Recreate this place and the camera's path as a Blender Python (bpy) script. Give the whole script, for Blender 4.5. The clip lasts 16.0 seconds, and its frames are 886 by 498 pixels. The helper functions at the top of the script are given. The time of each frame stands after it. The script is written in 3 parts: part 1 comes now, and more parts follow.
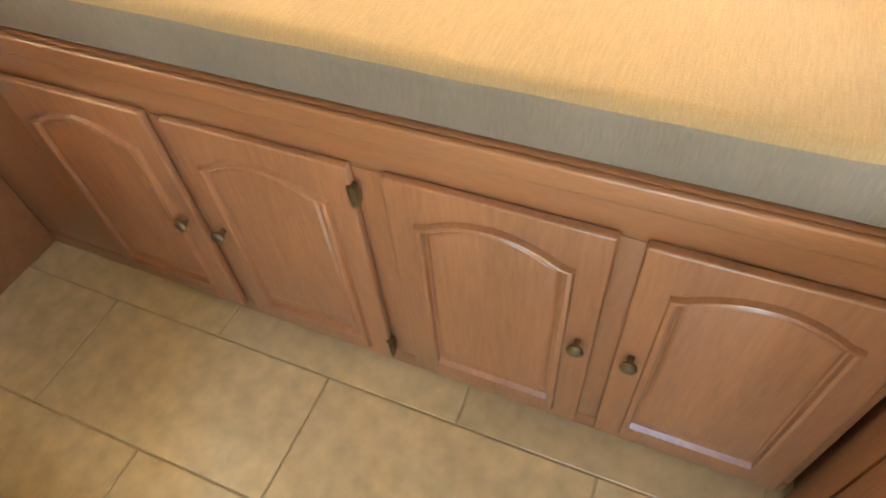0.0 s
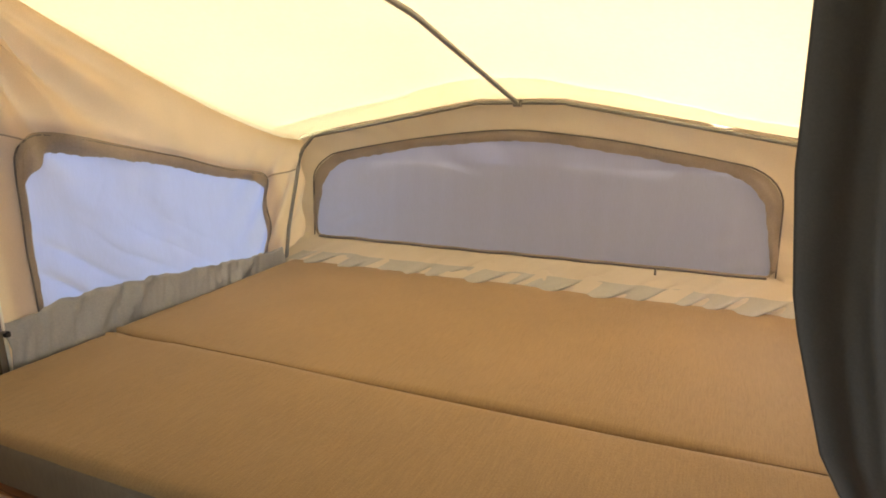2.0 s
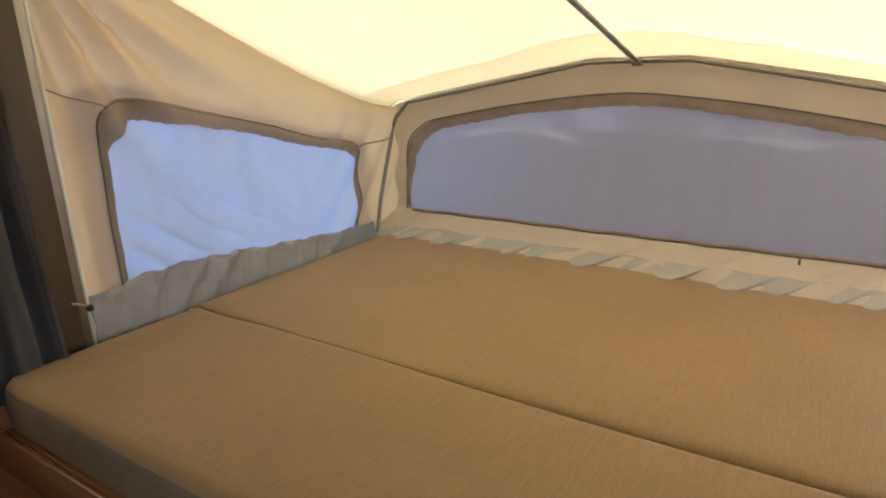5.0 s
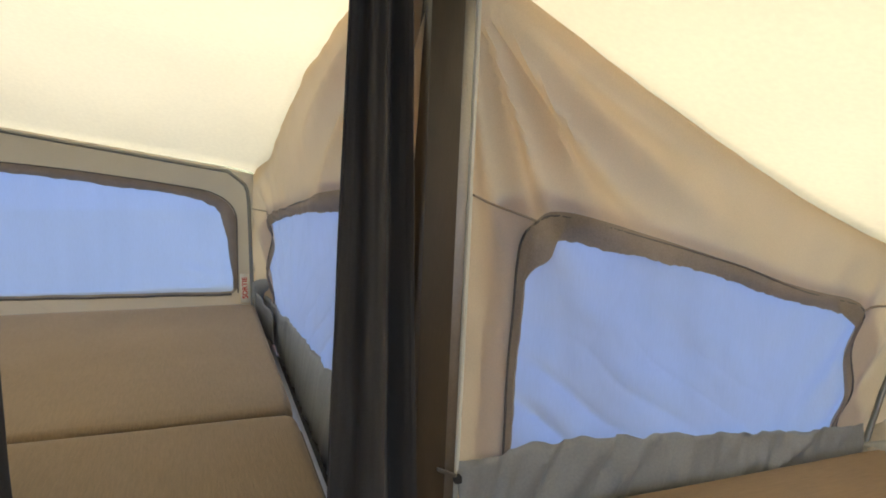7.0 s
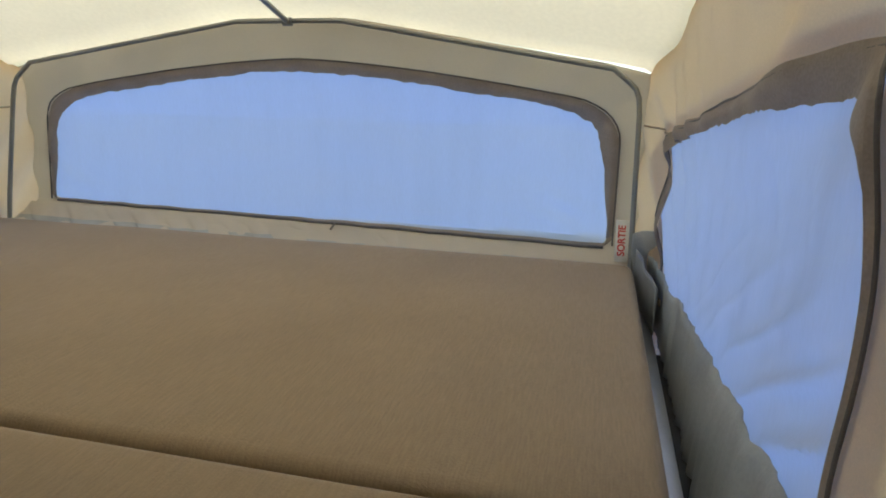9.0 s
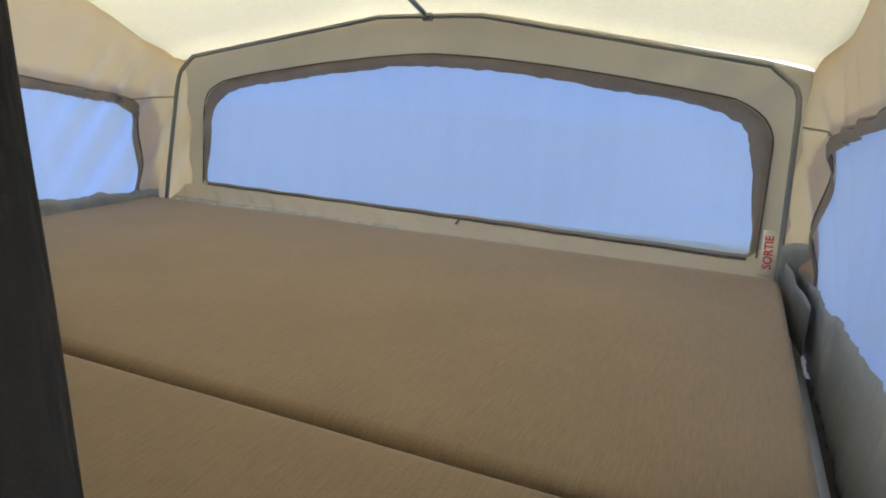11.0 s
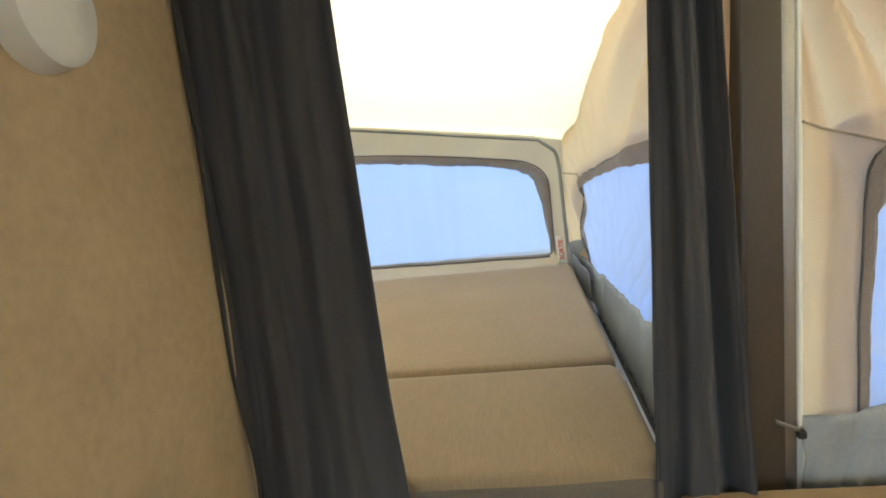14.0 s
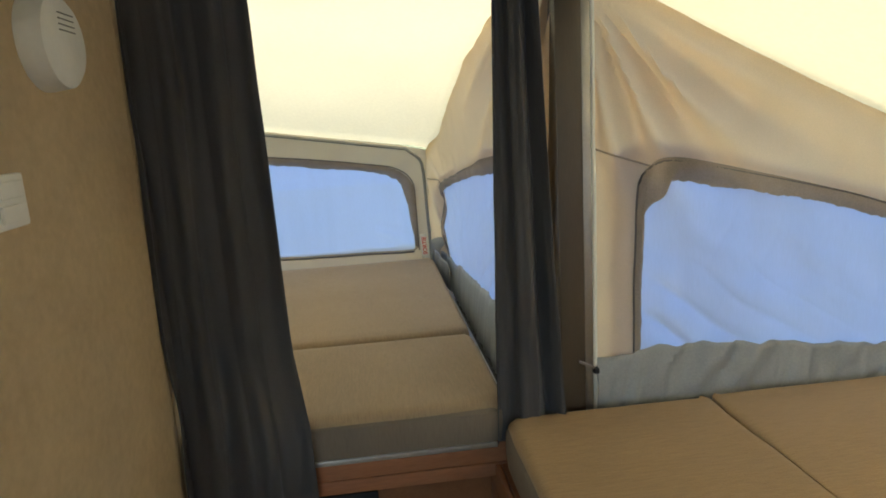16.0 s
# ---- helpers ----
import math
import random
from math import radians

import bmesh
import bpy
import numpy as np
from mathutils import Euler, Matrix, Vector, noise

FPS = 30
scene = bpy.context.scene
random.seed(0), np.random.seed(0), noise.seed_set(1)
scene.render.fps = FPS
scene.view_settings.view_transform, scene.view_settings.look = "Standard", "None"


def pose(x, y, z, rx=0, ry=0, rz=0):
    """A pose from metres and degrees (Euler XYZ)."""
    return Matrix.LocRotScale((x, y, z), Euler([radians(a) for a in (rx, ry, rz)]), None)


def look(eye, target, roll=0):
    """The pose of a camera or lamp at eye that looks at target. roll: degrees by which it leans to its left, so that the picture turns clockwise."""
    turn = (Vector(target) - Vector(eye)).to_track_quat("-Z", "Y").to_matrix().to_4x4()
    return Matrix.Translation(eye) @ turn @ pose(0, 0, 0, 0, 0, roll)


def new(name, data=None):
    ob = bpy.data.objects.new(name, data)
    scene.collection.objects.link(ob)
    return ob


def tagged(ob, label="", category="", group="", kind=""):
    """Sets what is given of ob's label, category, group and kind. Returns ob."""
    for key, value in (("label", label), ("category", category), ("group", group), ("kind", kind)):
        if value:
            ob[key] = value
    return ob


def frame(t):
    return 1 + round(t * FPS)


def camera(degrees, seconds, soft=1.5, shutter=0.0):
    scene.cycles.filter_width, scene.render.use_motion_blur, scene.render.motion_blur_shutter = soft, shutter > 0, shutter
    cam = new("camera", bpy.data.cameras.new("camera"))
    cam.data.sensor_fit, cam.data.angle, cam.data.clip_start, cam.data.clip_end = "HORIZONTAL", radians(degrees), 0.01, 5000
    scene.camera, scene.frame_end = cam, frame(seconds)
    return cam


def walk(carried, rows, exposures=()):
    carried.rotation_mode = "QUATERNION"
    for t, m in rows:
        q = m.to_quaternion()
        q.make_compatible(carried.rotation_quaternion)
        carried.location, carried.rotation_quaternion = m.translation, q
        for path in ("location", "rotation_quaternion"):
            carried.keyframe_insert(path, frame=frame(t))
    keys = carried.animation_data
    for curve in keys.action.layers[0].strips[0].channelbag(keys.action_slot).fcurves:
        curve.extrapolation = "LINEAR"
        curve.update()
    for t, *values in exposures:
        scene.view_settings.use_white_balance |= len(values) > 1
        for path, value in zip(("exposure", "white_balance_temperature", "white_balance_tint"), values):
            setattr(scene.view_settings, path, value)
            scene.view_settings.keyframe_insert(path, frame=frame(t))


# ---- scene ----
cam = camera(69.4, 16.0, soft=1.8)
walk(cam, [
    (0.00, pose(1.439, -0.816, 1.341, 38.20, 3.63, 22.57)),
    (0.50, pose(1.463, -0.820, 1.355, 41.13, 3.64, 18.36)),
    (1.00, pose(1.506, -0.832, 1.419, 56.56, 3.19, 23.66)),
    (1.50, pose(1.464, -0.788, 1.407, 69.21, 1.71, 24.09)),
    (2.00, pose(1.475, -0.796, 1.448, 75.68, 1.02, 24.94)),
    (2.50, pose(1.476, -0.801, 1.452, 79.46, 0.82, 25.13)),
    (3.00, pose(1.466, -0.795, 1.442, 79.16, 1.18, 24.62)),
    (5.30, pose(1.380, -0.568, 1.422, 72.37, 2.13, 38.37)),
    (5.50, pose(1.369, -0.514, 1.431, 72.79, 1.16, 45.39)),
    (6.00, pose(1.275, -0.424, 1.425, 72.94, 0.98, 58.39)),
    (6.50, pose(1.088, -0.387, 1.458, 75.67, -0.78, 63.59)),
    (7.00, pose(0.912, -0.394, 1.458, 80.98, -2.41, 68.89)),
    (7.50, pose(0.699, -0.352, 1.448, 79.85, -1.66, 77.65)),
    (8.00, pose(0.516, -0.337, 1.421, 80.30, -2.90, 86.40)),
    (8.50, pose(0.348, -0.314, 1.385, 77.74, -1.92, 91.08)),
    (9.00, pose(0.184, -0.308, 1.326, 74.75, -0.77, 103.45)),
    (9.50, pose(0.145, -0.374, 1.289, 74.00, -2.99, 113.50)),
    (9.70, pose(0.142, -0.364, 1.296, 74.05, -3.31, 116.35)),
    (11.80, pose(0.262, -0.329, 1.290, 74.80, 1.50, 110.32)),
    (12.00, pose(0.299, -0.345, 1.345, 71.30, 2.55, 106.22)),
    (12.50, pose(0.468, -0.357, 1.382, 69.19, 4.85, 98.80)),
    (13.00, pose(0.656, -0.354, 1.395, 73.70, 3.49, 98.26)),
    (13.50, pose(0.828, -0.355, 1.434, 75.36, 4.38, 98.26)),
    (14.00, pose(0.952, -0.403, 1.439, 78.95, 6.32, 95.21)),
    (14.50, pose(1.040, -0.479, 1.433, 78.23, 5.42, 86.64)),
    (15.00, pose(1.041, -0.445, 1.413, 77.72, 2.74, 80.60)),
    (15.50, pose(1.122, -0.416, 1.442, 77.81, 2.11, 78.54)),
    (16.00, pose(1.246, -0.446, 1.471, 78.21, 3.35, 83.00)),
], exposures=[(0.0, 3.8, 6900, 6), (0.6, 3.75, 7000, 2), (1.0, 3.6, 8000, -2), (1.5, 2.8, 8200, 5), (2.0, 1.9, 7700, 12), (2.5, 1.53, 7550, 13), (3.0, 1.25, 7400, 8), (5.5, 1.74, 6300, 9), (6.5, 1.76, 5950, 6), (7.0, 1.47, 5950, 6), (7.5, 1.35, 5900, 4), (8.5, 1.5, 5650, 3), (9.0, 1.4, 5650, 3), (12.0, 1.68, 5620, 2), (13.5, 2.25, 5800, -1), (15.0, 1.98, 5800, -2), (16.0, 1.6, 5900, -2)])

# world, sun and exposure
world = bpy.data.worlds.new("sky_world")
scene.world = world
world.use_nodes = True
wn = world.node_tree
sky = wn.nodes.new("ShaderNodeTexSky")
sky.sky_type = "NISHITA"
sky.sun_disc = False
sky.sun_elevation = radians(58)
sky.sun_rotation = radians(93)
wn.links.new(sky.outputs[0], wn.nodes["Background"].inputs[0])
wn.nodes["Background"].inputs[1].default_value = 0.15
sun = new("sun", bpy.data.lights.new("sun", "SUN"))
sun.data.energy = 5.0
sun.data.angle = radians(0.6)
sun.data.color = (1.0, 0.95, 0.86)
sun.matrix_world = look((3.1, -0.15, 5.0), (0, 0, 0))

# daylight of the trailer's own window
win_light = new("window_light", bpy.data.lights.new("window_light", "AREA"))
win_light.data.shape, win_light.data.size, win_light.data.size_y = "RECTANGLE", 1.3, 0.6
win_light.data.energy = 2.7
win_light.data.color = (0.88, 0.94, 1.0)
win_light.matrix_world = look((3.19, -1.2, 1.28), (1.0, -1.0, 0.6))

# ---------------------------------------------------------------- materials
def mat(name, col, rough=0.6, var=0.12, scale=6.0, fine=120.0, bump=0.1, metal=0.0, stretch=(1, 1, 1), trans=0.0,
        tcol=None, sheen=0.0, spec=0.5, island=False, bdist=0.002):
    m = bpy.data.materials.new(name)
    m.use_nodes = True
    nt = m.node_tree
    N, L = nt.nodes, nt.links
    b = N["Principled BSDF"]
    b.inputs["Roughness"].default_value = rough
    b.inputs["Metallic"].default_value = metal
    b.inputs["Specular IOR Level"].default_value = spec
    if sheen:
        b.inputs["Sheen Weight"].default_value = sheen
    tc = N.new("ShaderNodeTexCoord")
    mp = N.new("ShaderNodeMapping")
    mp.inputs["Scale"].default_value = stretch
    L.new(tc.outputs["Object"], mp.inputs[0])
    n1 = N.new("ShaderNodeTexNoise")
    n1.inputs["Scale"].default_value = scale
    n1.inputs["Detail"].default_value = 5
    n2 = N.new("ShaderNodeTexNoise")
    n2.inputs["Scale"].default_value = fine
    n2.inputs["Detail"].default_value = 3
    L.new(mp.outputs[0], n1.inputs["Vector"])
    L.new(mp.outputs[0], n2.inputs["Vector"])
    mx = N.new("ShaderNodeMath")
    mx.operation = "ADD"
    L.new(n1.outputs[0], mx.inputs[0])
    L.new(n2.outputs[0], mx.inputs[1])
    rmp = N.new("ShaderNodeMapRange")
    rmp.inputs["From Min"].default_value = 0.6
    rmp.inputs["From Max"].default_value = 1.4
    rmp.inputs["To Min"].default_value = 1 - var
    rmp.inputs["To Max"].default_value = 1 + var
    L.new(mx.outputs[0], rmp.inputs[0])
    last = rmp.outputs[0]
    if island:
        oi = N.new("ShaderNodeObjectInfo")
        r2 = N.new("ShaderNodeMapRange")
        r2.inputs["To Min"].default_value = 0.88
        r2.inputs["To Max"].default_value = 1.1
        L.new(oi.outputs["Random"], r2.inputs[0])
        mm = N.new("ShaderNodeMath")
        mm.operation = "MULTIPLY"
        L.new(last, mm.inputs[0])
        L.new(r2.outputs[0], mm.inputs[1])
        last = mm.outputs[0]
    vm = N.new("ShaderNodeVectorMath")
    vm.operation = "SCALE"
    vm.inputs[0].default_value = col
    L.new(last, vm.inputs["Scale"])
    L.new(vm.outputs[0], b.inputs["Base Color"])
    if bump:
        bp = N.new("ShaderNodeBump")
        bp.inputs["Strength"].default_value = bump
        bp.inputs["Distance"].default_value = bdist
        L.new(n2.outputs[0], bp.inputs["Height"])
        L.new(bp.outputs[0], b.inputs["Normal"])
    if trans:
        tr = N.new("ShaderNodeBsdfTranslucent")
        vt = N.new("ShaderNodeVectorMath")
        vt.operation = "SCALE"
        vt.inputs[0].default_value = tcol or col
        L.new(last, vt.inputs["Scale"])
        L.new(vt.outputs[0], tr.inputs[0])
        ms = N.new("ShaderNodeMixShader")
        ms.inputs[0].default_value = trans
        L.new(b.outputs[0], ms.inputs[1])
        L.new(tr.outputs[0], ms.inputs[2])
        L.new(ms.outputs[0], N["Material Output"].inputs[0])
    return m


def ribbed(m, along, amount=0.12, strength=0.3, fine=420):
    """Adds a broken woven rib to a cloth; along names the axis that the ribs follow."""
    nt = m.node_tree
    N, L = nt.nodes, nt.links
    b = N["Principled BSDF"]
    tc = N.new("ShaderNodeTexCoord")
    mp = N.new("ShaderNodeMapping")
    mp.inputs["Scale"].default_value = (fine / 10, fine, 60) if along == "X" else (fine, fine / 14, 60)
    L.new(tc.outputs["Object"], mp.inputs[0])
    nz = N.new("ShaderNodeTexNoise")
    nz.inputs["Scale"].default_value = 1.0
    nz.inputs["Detail"].default_value = 2
    L.new(mp.outputs[0], nz.inputs["Vector"])
    old = b.inputs["Base Color"].links[0].from_socket
    mr = N.new("ShaderNodeMapRange")
    mr.inputs["From Min"].default_value = 0.3
    mr.inputs["From Max"].default_value = 0.7
    mr.inputs["To Min"].default_value = 1 - amount
    mr.inputs["To Max"].default_value = 1 + amount
    L.new(nz.outputs[0], mr.inputs[0])
    vm = N.new("ShaderNodeVectorMath")
    vm.operation = "SCALE"
    L.new(old, vm.inputs[0])
    L.new(mr.outputs[0], vm.inputs["Scale"])
    L.new(vm.outputs[0], b.inputs["Base Color"])
    bp = N.new("ShaderNodeBump")
    bp.inputs["Strength"].default_value = strength
    bp.inputs["Distance"].default_value = 0.001
    L.new(nz.outputs[0], bp.inputs["Height"])
    L.new(b.inputs["Normal"].links[0].from_socket, bp.inputs["Normal"])
    L.new(bp.outputs[0], b.inputs["Normal"])
    return m


ROOF = mat("cream_vinyl", (0.84, 0.785, 0.66), 0.6, 0.05, 2.5, 90, 0.06, trans=0.55, tcol=(0.88, 0.80, 0.64))
LAP = mat("white_vinyl_layer", (0.90, 0.90, 0.88), 0.6, 0.05, 2.5, 90, 0.06, trans=0.75, tcol=(0.92, 0.92, 0.90))
CANVAS = mat("tan_canvas", (0.74, 0.645, 0.525), 0.85, 0.08, 4, 420, 0.2, trans=0.63, tcol=(0.92, 0.775, 0.605))
ENDCLOTH = mat("pale_canvas", (0.74, 0.685, 0.60), 0.85, 0.07, 4, 420, 0.2, trans=0.40, tcol=(0.81, 0.725, 0.61))
PANE = mat("frosted_blue_vinyl", (0.50, 0.54, 0.74), 0.33, 0.05, 3, 60, 0.04, trans=0.72, tcol=(0.49, 0.545, 0.84), stretch=(6, 6, 0.6))
nt = PANE.node_tree
gl = nt.nodes.new("ShaderNodeBsdfGlossy")
gl.inputs["Roughness"].default_value = 0.3
gm = nt.nodes.new("ShaderNodeMixShader")
gm.inputs[0].default_value = 0.03
nt.links.new(nt.nodes["Material Output"].inputs[0].links[0].from_socket, gm.inputs[1])
nt.links.new(gl.outputs[0], gm.inputs[2])
nt.links.new(gm.outputs[0], nt.nodes["Material Output"].inputs[0])
TAPE = mat("taupe_binding", (0.33, 0.28, 0.24), 0.85, 0.18, 14, 300, 0.3, trans=0.28)
SEAM = mat("sewn_canvas_seam", (0.46, 0.38, 0.30), 0.85, 0.15, 20, 300, 0.3, trans=0.3)
ZIP = mat("dark_zip", (0.12, 0.11, 0.11), 0.6, 0.2, 50, 400, 0.4)
SKIRT = mat("grey_vinyl_flap", (0.33, 0.35, 0.38), 0.5, 0.12, 8, 200, 0.15, trans=0.14)
DARKSKIRT = mat("dark_grey_vinyl", (0.24, 0.25, 0.27), 0.5, 0.12, 8, 200, 0.15)
MATTRESS = ribbed(mat("tan_upholstery", (0.315, 0.210, 0.104), 0.9, 0.10, 5, 300, 0.4, sheen=0.2, spec=0.2), "Y", 0.08)
MATTRESS_B = ribbed(mat("tan_upholstery_turned", (0.305, 0.228, 0.146), 0.9, 0.10, 5, 300, 0.4, sheen=0.2, spec=0.2), "X", 0.08, 0.4, 330)
# mattress sides: the tan upholstery with its shade put into a darker colour
SHADED_SIDE = mat("tan_cloth_shaded_side", (0.165, 0.136, 0.106), 0.9, 0.12, 10, 260, 0.4, stretch=(1, 1, 0.15))
OAK = mat("reddish_oak", (0.29, 0.130, 0.064), 0.34, 0.22, 3.0, 26, 0.04, stretch=(5, 5, 0.6), spec=0.5)
OAKH = mat("reddish_oak_rail", (0.265, 0.116, 0.053), 0.30, 0.20, 5, 60, 0.06, stretch=(0.6, 6, 6), spec=0.5)
DARKWOOD = mat("shaded_plywood", (0.27, 0.12, 0.06), 0.5, 0.2, 5, 60, 0.08, stretch=(6, 0.6, 6))
TILE = mat("beige_vinyl_tile", (0.56, 0.44, 0.265), 0.32, 0.26, 4, 22, 0.05, island=True)
GROUT = mat("tile_joint", (0.48, 0.38, 0.235), 0.8, 0.15, 20, 90, 0.1)
CURTAIN = mat("charcoal_curtain", (0.049, 0.048, 0.052), 0.7, 0.15, 6, 300, 0.2, sheen=0.15)
for m in (OAK, OAKH):
    m.node_tree.nodes["Principled BSDF"].inputs["Coat Weight"].default_value = 0.5
    m.node_tree.nodes["Principled BSDF"].inputs["Coat Roughness"].default_value = 0.14
CURTAIN.node_tree.nodes["Principled BSDF"].inputs["Sheen Tint"].default_value = (0.8, 0.86, 1.0, 1.0)
POSTWOOD = mat("brown_post", (0.060, 0.045, 0.030), 0.45, 0.15, 6, 80, 0.1, stretch=(4, 4, 0.5))
ALU = mat("brushed_aluminium", (0.62, 0.63, 0.66), 0.35, 0.08, 20, 200, 0.05, metal=0.9)
WHITE = mat("white_plastic", (0.78, 0.78, 0.74), 0.4, 0.04, 10, 100, 0.02)
GREYPL = mat("grey_plastic_vent", (0.16, 0.16, 0.15), 0.5, 0.05, 10, 100, 0.02)
BLACK = mat("black_rubber", (0.015, 0.015, 0.017), 0.6, 0.1, 20, 100, 0.05)
ALU_DULL = mat("dull_grey_metal", (0.32, 0.31, 0.29), 0.4, 0.1, 20, 200, 0.05, metal=0.9)
STEEL = mat("painted_pole", (0.27, 0.27, 0.26), 0.38, 0.1, 20, 100, 0.05, metal=0.7)
KNOB = mat("antique_brass", (0.20, 0.16, 0.10), 0.3, 0.15, 40, 200, 0.05, metal=0.9)
WALLP = mat("tan_wallpaper", (0.50, 0.39, 0.24), 0.75, 0.13, 9, 70, 0.25, bdist=0.001)
LINER = mat("ceiling_liner", (0.62, 0.60, 0.54), 0.8, 0.05, 6, 90, 0.1)
SHELL = mat("white_outer_skin", (0.72, 0.72, 0.70), 0.4, 0.04, 4, 60, 0.02)
GRASS = mat("dry_grass_ground", (0.16, 0.15, 0.07), 0.95, 0.35, 0.6, 12, 0.4, bdist=0.05)
SKY_BLOCK = mat("sky_block_taupe", (0.36, 0.255, 0.155), 0.9, 0.1, 2, 30, 0.1)
RED = mat("red_print", (0.55, 0.06, 0.05), 0.6, 0.05)


# ---------------------------------------------------------------- mesh helpers
def part(name, bm, material, parent=None, label="", smooth=True):
    me = bpy.data.meshes.new(name)
    bmesh.ops.recalc_face_normals(bm, faces=bm.faces[:])
    bm.to_mesh(me)
    bm.free()
    me.materials.append(material)
    if smooth:
        for p in me.polygons:
            p.use_smooth = True
        me.set_sharp_from_angle(angle=radians(38))
    ob = new(name, me)
    if parent is not None:
        ob.parent = parent
    if label:
        ob["label"] = label
    return ob


def thing(name, label, category, kind="", group="", at=(0, 0, 0)):
    ob = new(name)
    ob.location = at
    ob.empty_display_size = 0.05
    return tagged(ob, label, category, group, kind)


def box(lo, hi, r=0.004, seg=2, bm=None):
    """A box between two corners, with rounded edges."""
    b = bmesh.new()
    c = bmesh.ops.create_cube(b, size=1)
    for v in c["verts"]:
        v.co = Vector([lo[k] + (v.co[k] + 0.5) * (hi[k] - lo[k]) for k in range(3)])
    if r:
        bmesh.ops.bevel(b, geom=b.edges[:] + b.verts[:], offset=r, segments=seg, profile=0.6, affect="EDGES", clamp_overlap=True)
    if bm is None:
        return b
    tmp = bpy.data.meshes.new("t")
    b.to_mesh(tmp)
    b.free()
    bm.from_mesh(tmp)
    bpy.data.meshes.remove(tmp)
    return bm


def cushion(lo, hi, r=0.022, n=(24, 16), puff=0.004, seed=0, tight=(None, None)):
    """A foam cushion: a finely divided rounded slab with soft edges and slight dents."""
    b = bmesh.new()
    nx, ny = n
    top, bot = [], []

    def prof(a, A, B):
        return min(1.0, min(a - A, B - a) / r)
    xs = [lo[0] + r * (1 - math.cos(i * math.pi / 8)) for i in range(4)] + list(np.linspace(lo[0] + r, hi[0] - r, nx)) + [hi[0] - r * (1 - math.cos(i * math.pi / 8)) for i in range(3, -1, -1)]
    ys = [lo[1] + r * (1 - math.cos(i * math.pi / 8)) for i in range(4)] + list(np.linspace(lo[1] + r, hi[1] - r, ny)) + [hi[1] - r * (1 - math.cos(i * math.pi / 8)) for i in range(3, -1, -1)]
    for x in xs:
        rt, rb = [], []
        for y in ys:
            px, py = max(0, prof(x, lo[0], hi[0])), max(0, prof(y, lo[1], hi[1]))
            d = math.hypot(max(0, 1 - px), max(0, 1 - py))
            h = r * (1 - math.sqrt(max(0, 1 - min(1, d) ** 2)))
            if (tight[1] and y > hi[1] - r) or (tight[0] and y < lo[1] + r):
                h *= 0.12 + 0.6 * max(0.0, min(1.0, (x - 0.55) / 0.5, (1.6 - x) * 4)) + 0.5 * math.exp(-((x - 0.17) / 0.07) ** 2)
            w = noise.noise(Vector((x * 3 + seed, y * 3, 0))) * puff * min(px, py)
            rt.append(b.verts.new((x, y, hi[2] - h + w)))
            rb.append(b.verts.new((x, y, lo[2] + 0.3 * h)))
        top.append(rt)
        bot.append(rb)
    R = 0.034
    for v in b.verts:
        cx = min(max(v.co.x, lo[0] + R), hi[0] - R)
        cy = min(max(v.co.y, lo[1] + R), hi[1] - R)
        ox, oy = v.co.x - cx, v.co.y - cy
        if ox and oy:
            q = max(abs(ox), abs(oy)) / math.hypot(ox, oy)
            v.co.x, v.co.y = cx + ox * q, cy + oy * q
    I, J = len(xs), len(ys)
    for i in range(I - 1):
        for j in range(J - 1):
            b.faces.new((top[i][j], top[i + 1][j], top[i + 1][j + 1], top[i][j + 1]))
            b.faces.new((bot[i][j], bot[i][j + 1], bot[i + 1][j + 1], bot[i + 1][j]))
    for i in range(I - 1):
        b.faces.new((top[i][0], bot[i][0], bot[i + 1][0], top[i + 1][0]))
        b.faces.new((top[i][-1], top[i + 1][-1], bot[i + 1][-1], bot[i][-1]))
    for j in range(J - 1):
        b.faces.new((top[0][j], top[0][j + 1], bot[0][j + 1], bot[0][j]))
        b.faces.new((top[-1][j], bot[-1][j], bot[-1][j + 1], top[-1][j + 1]))
    return b


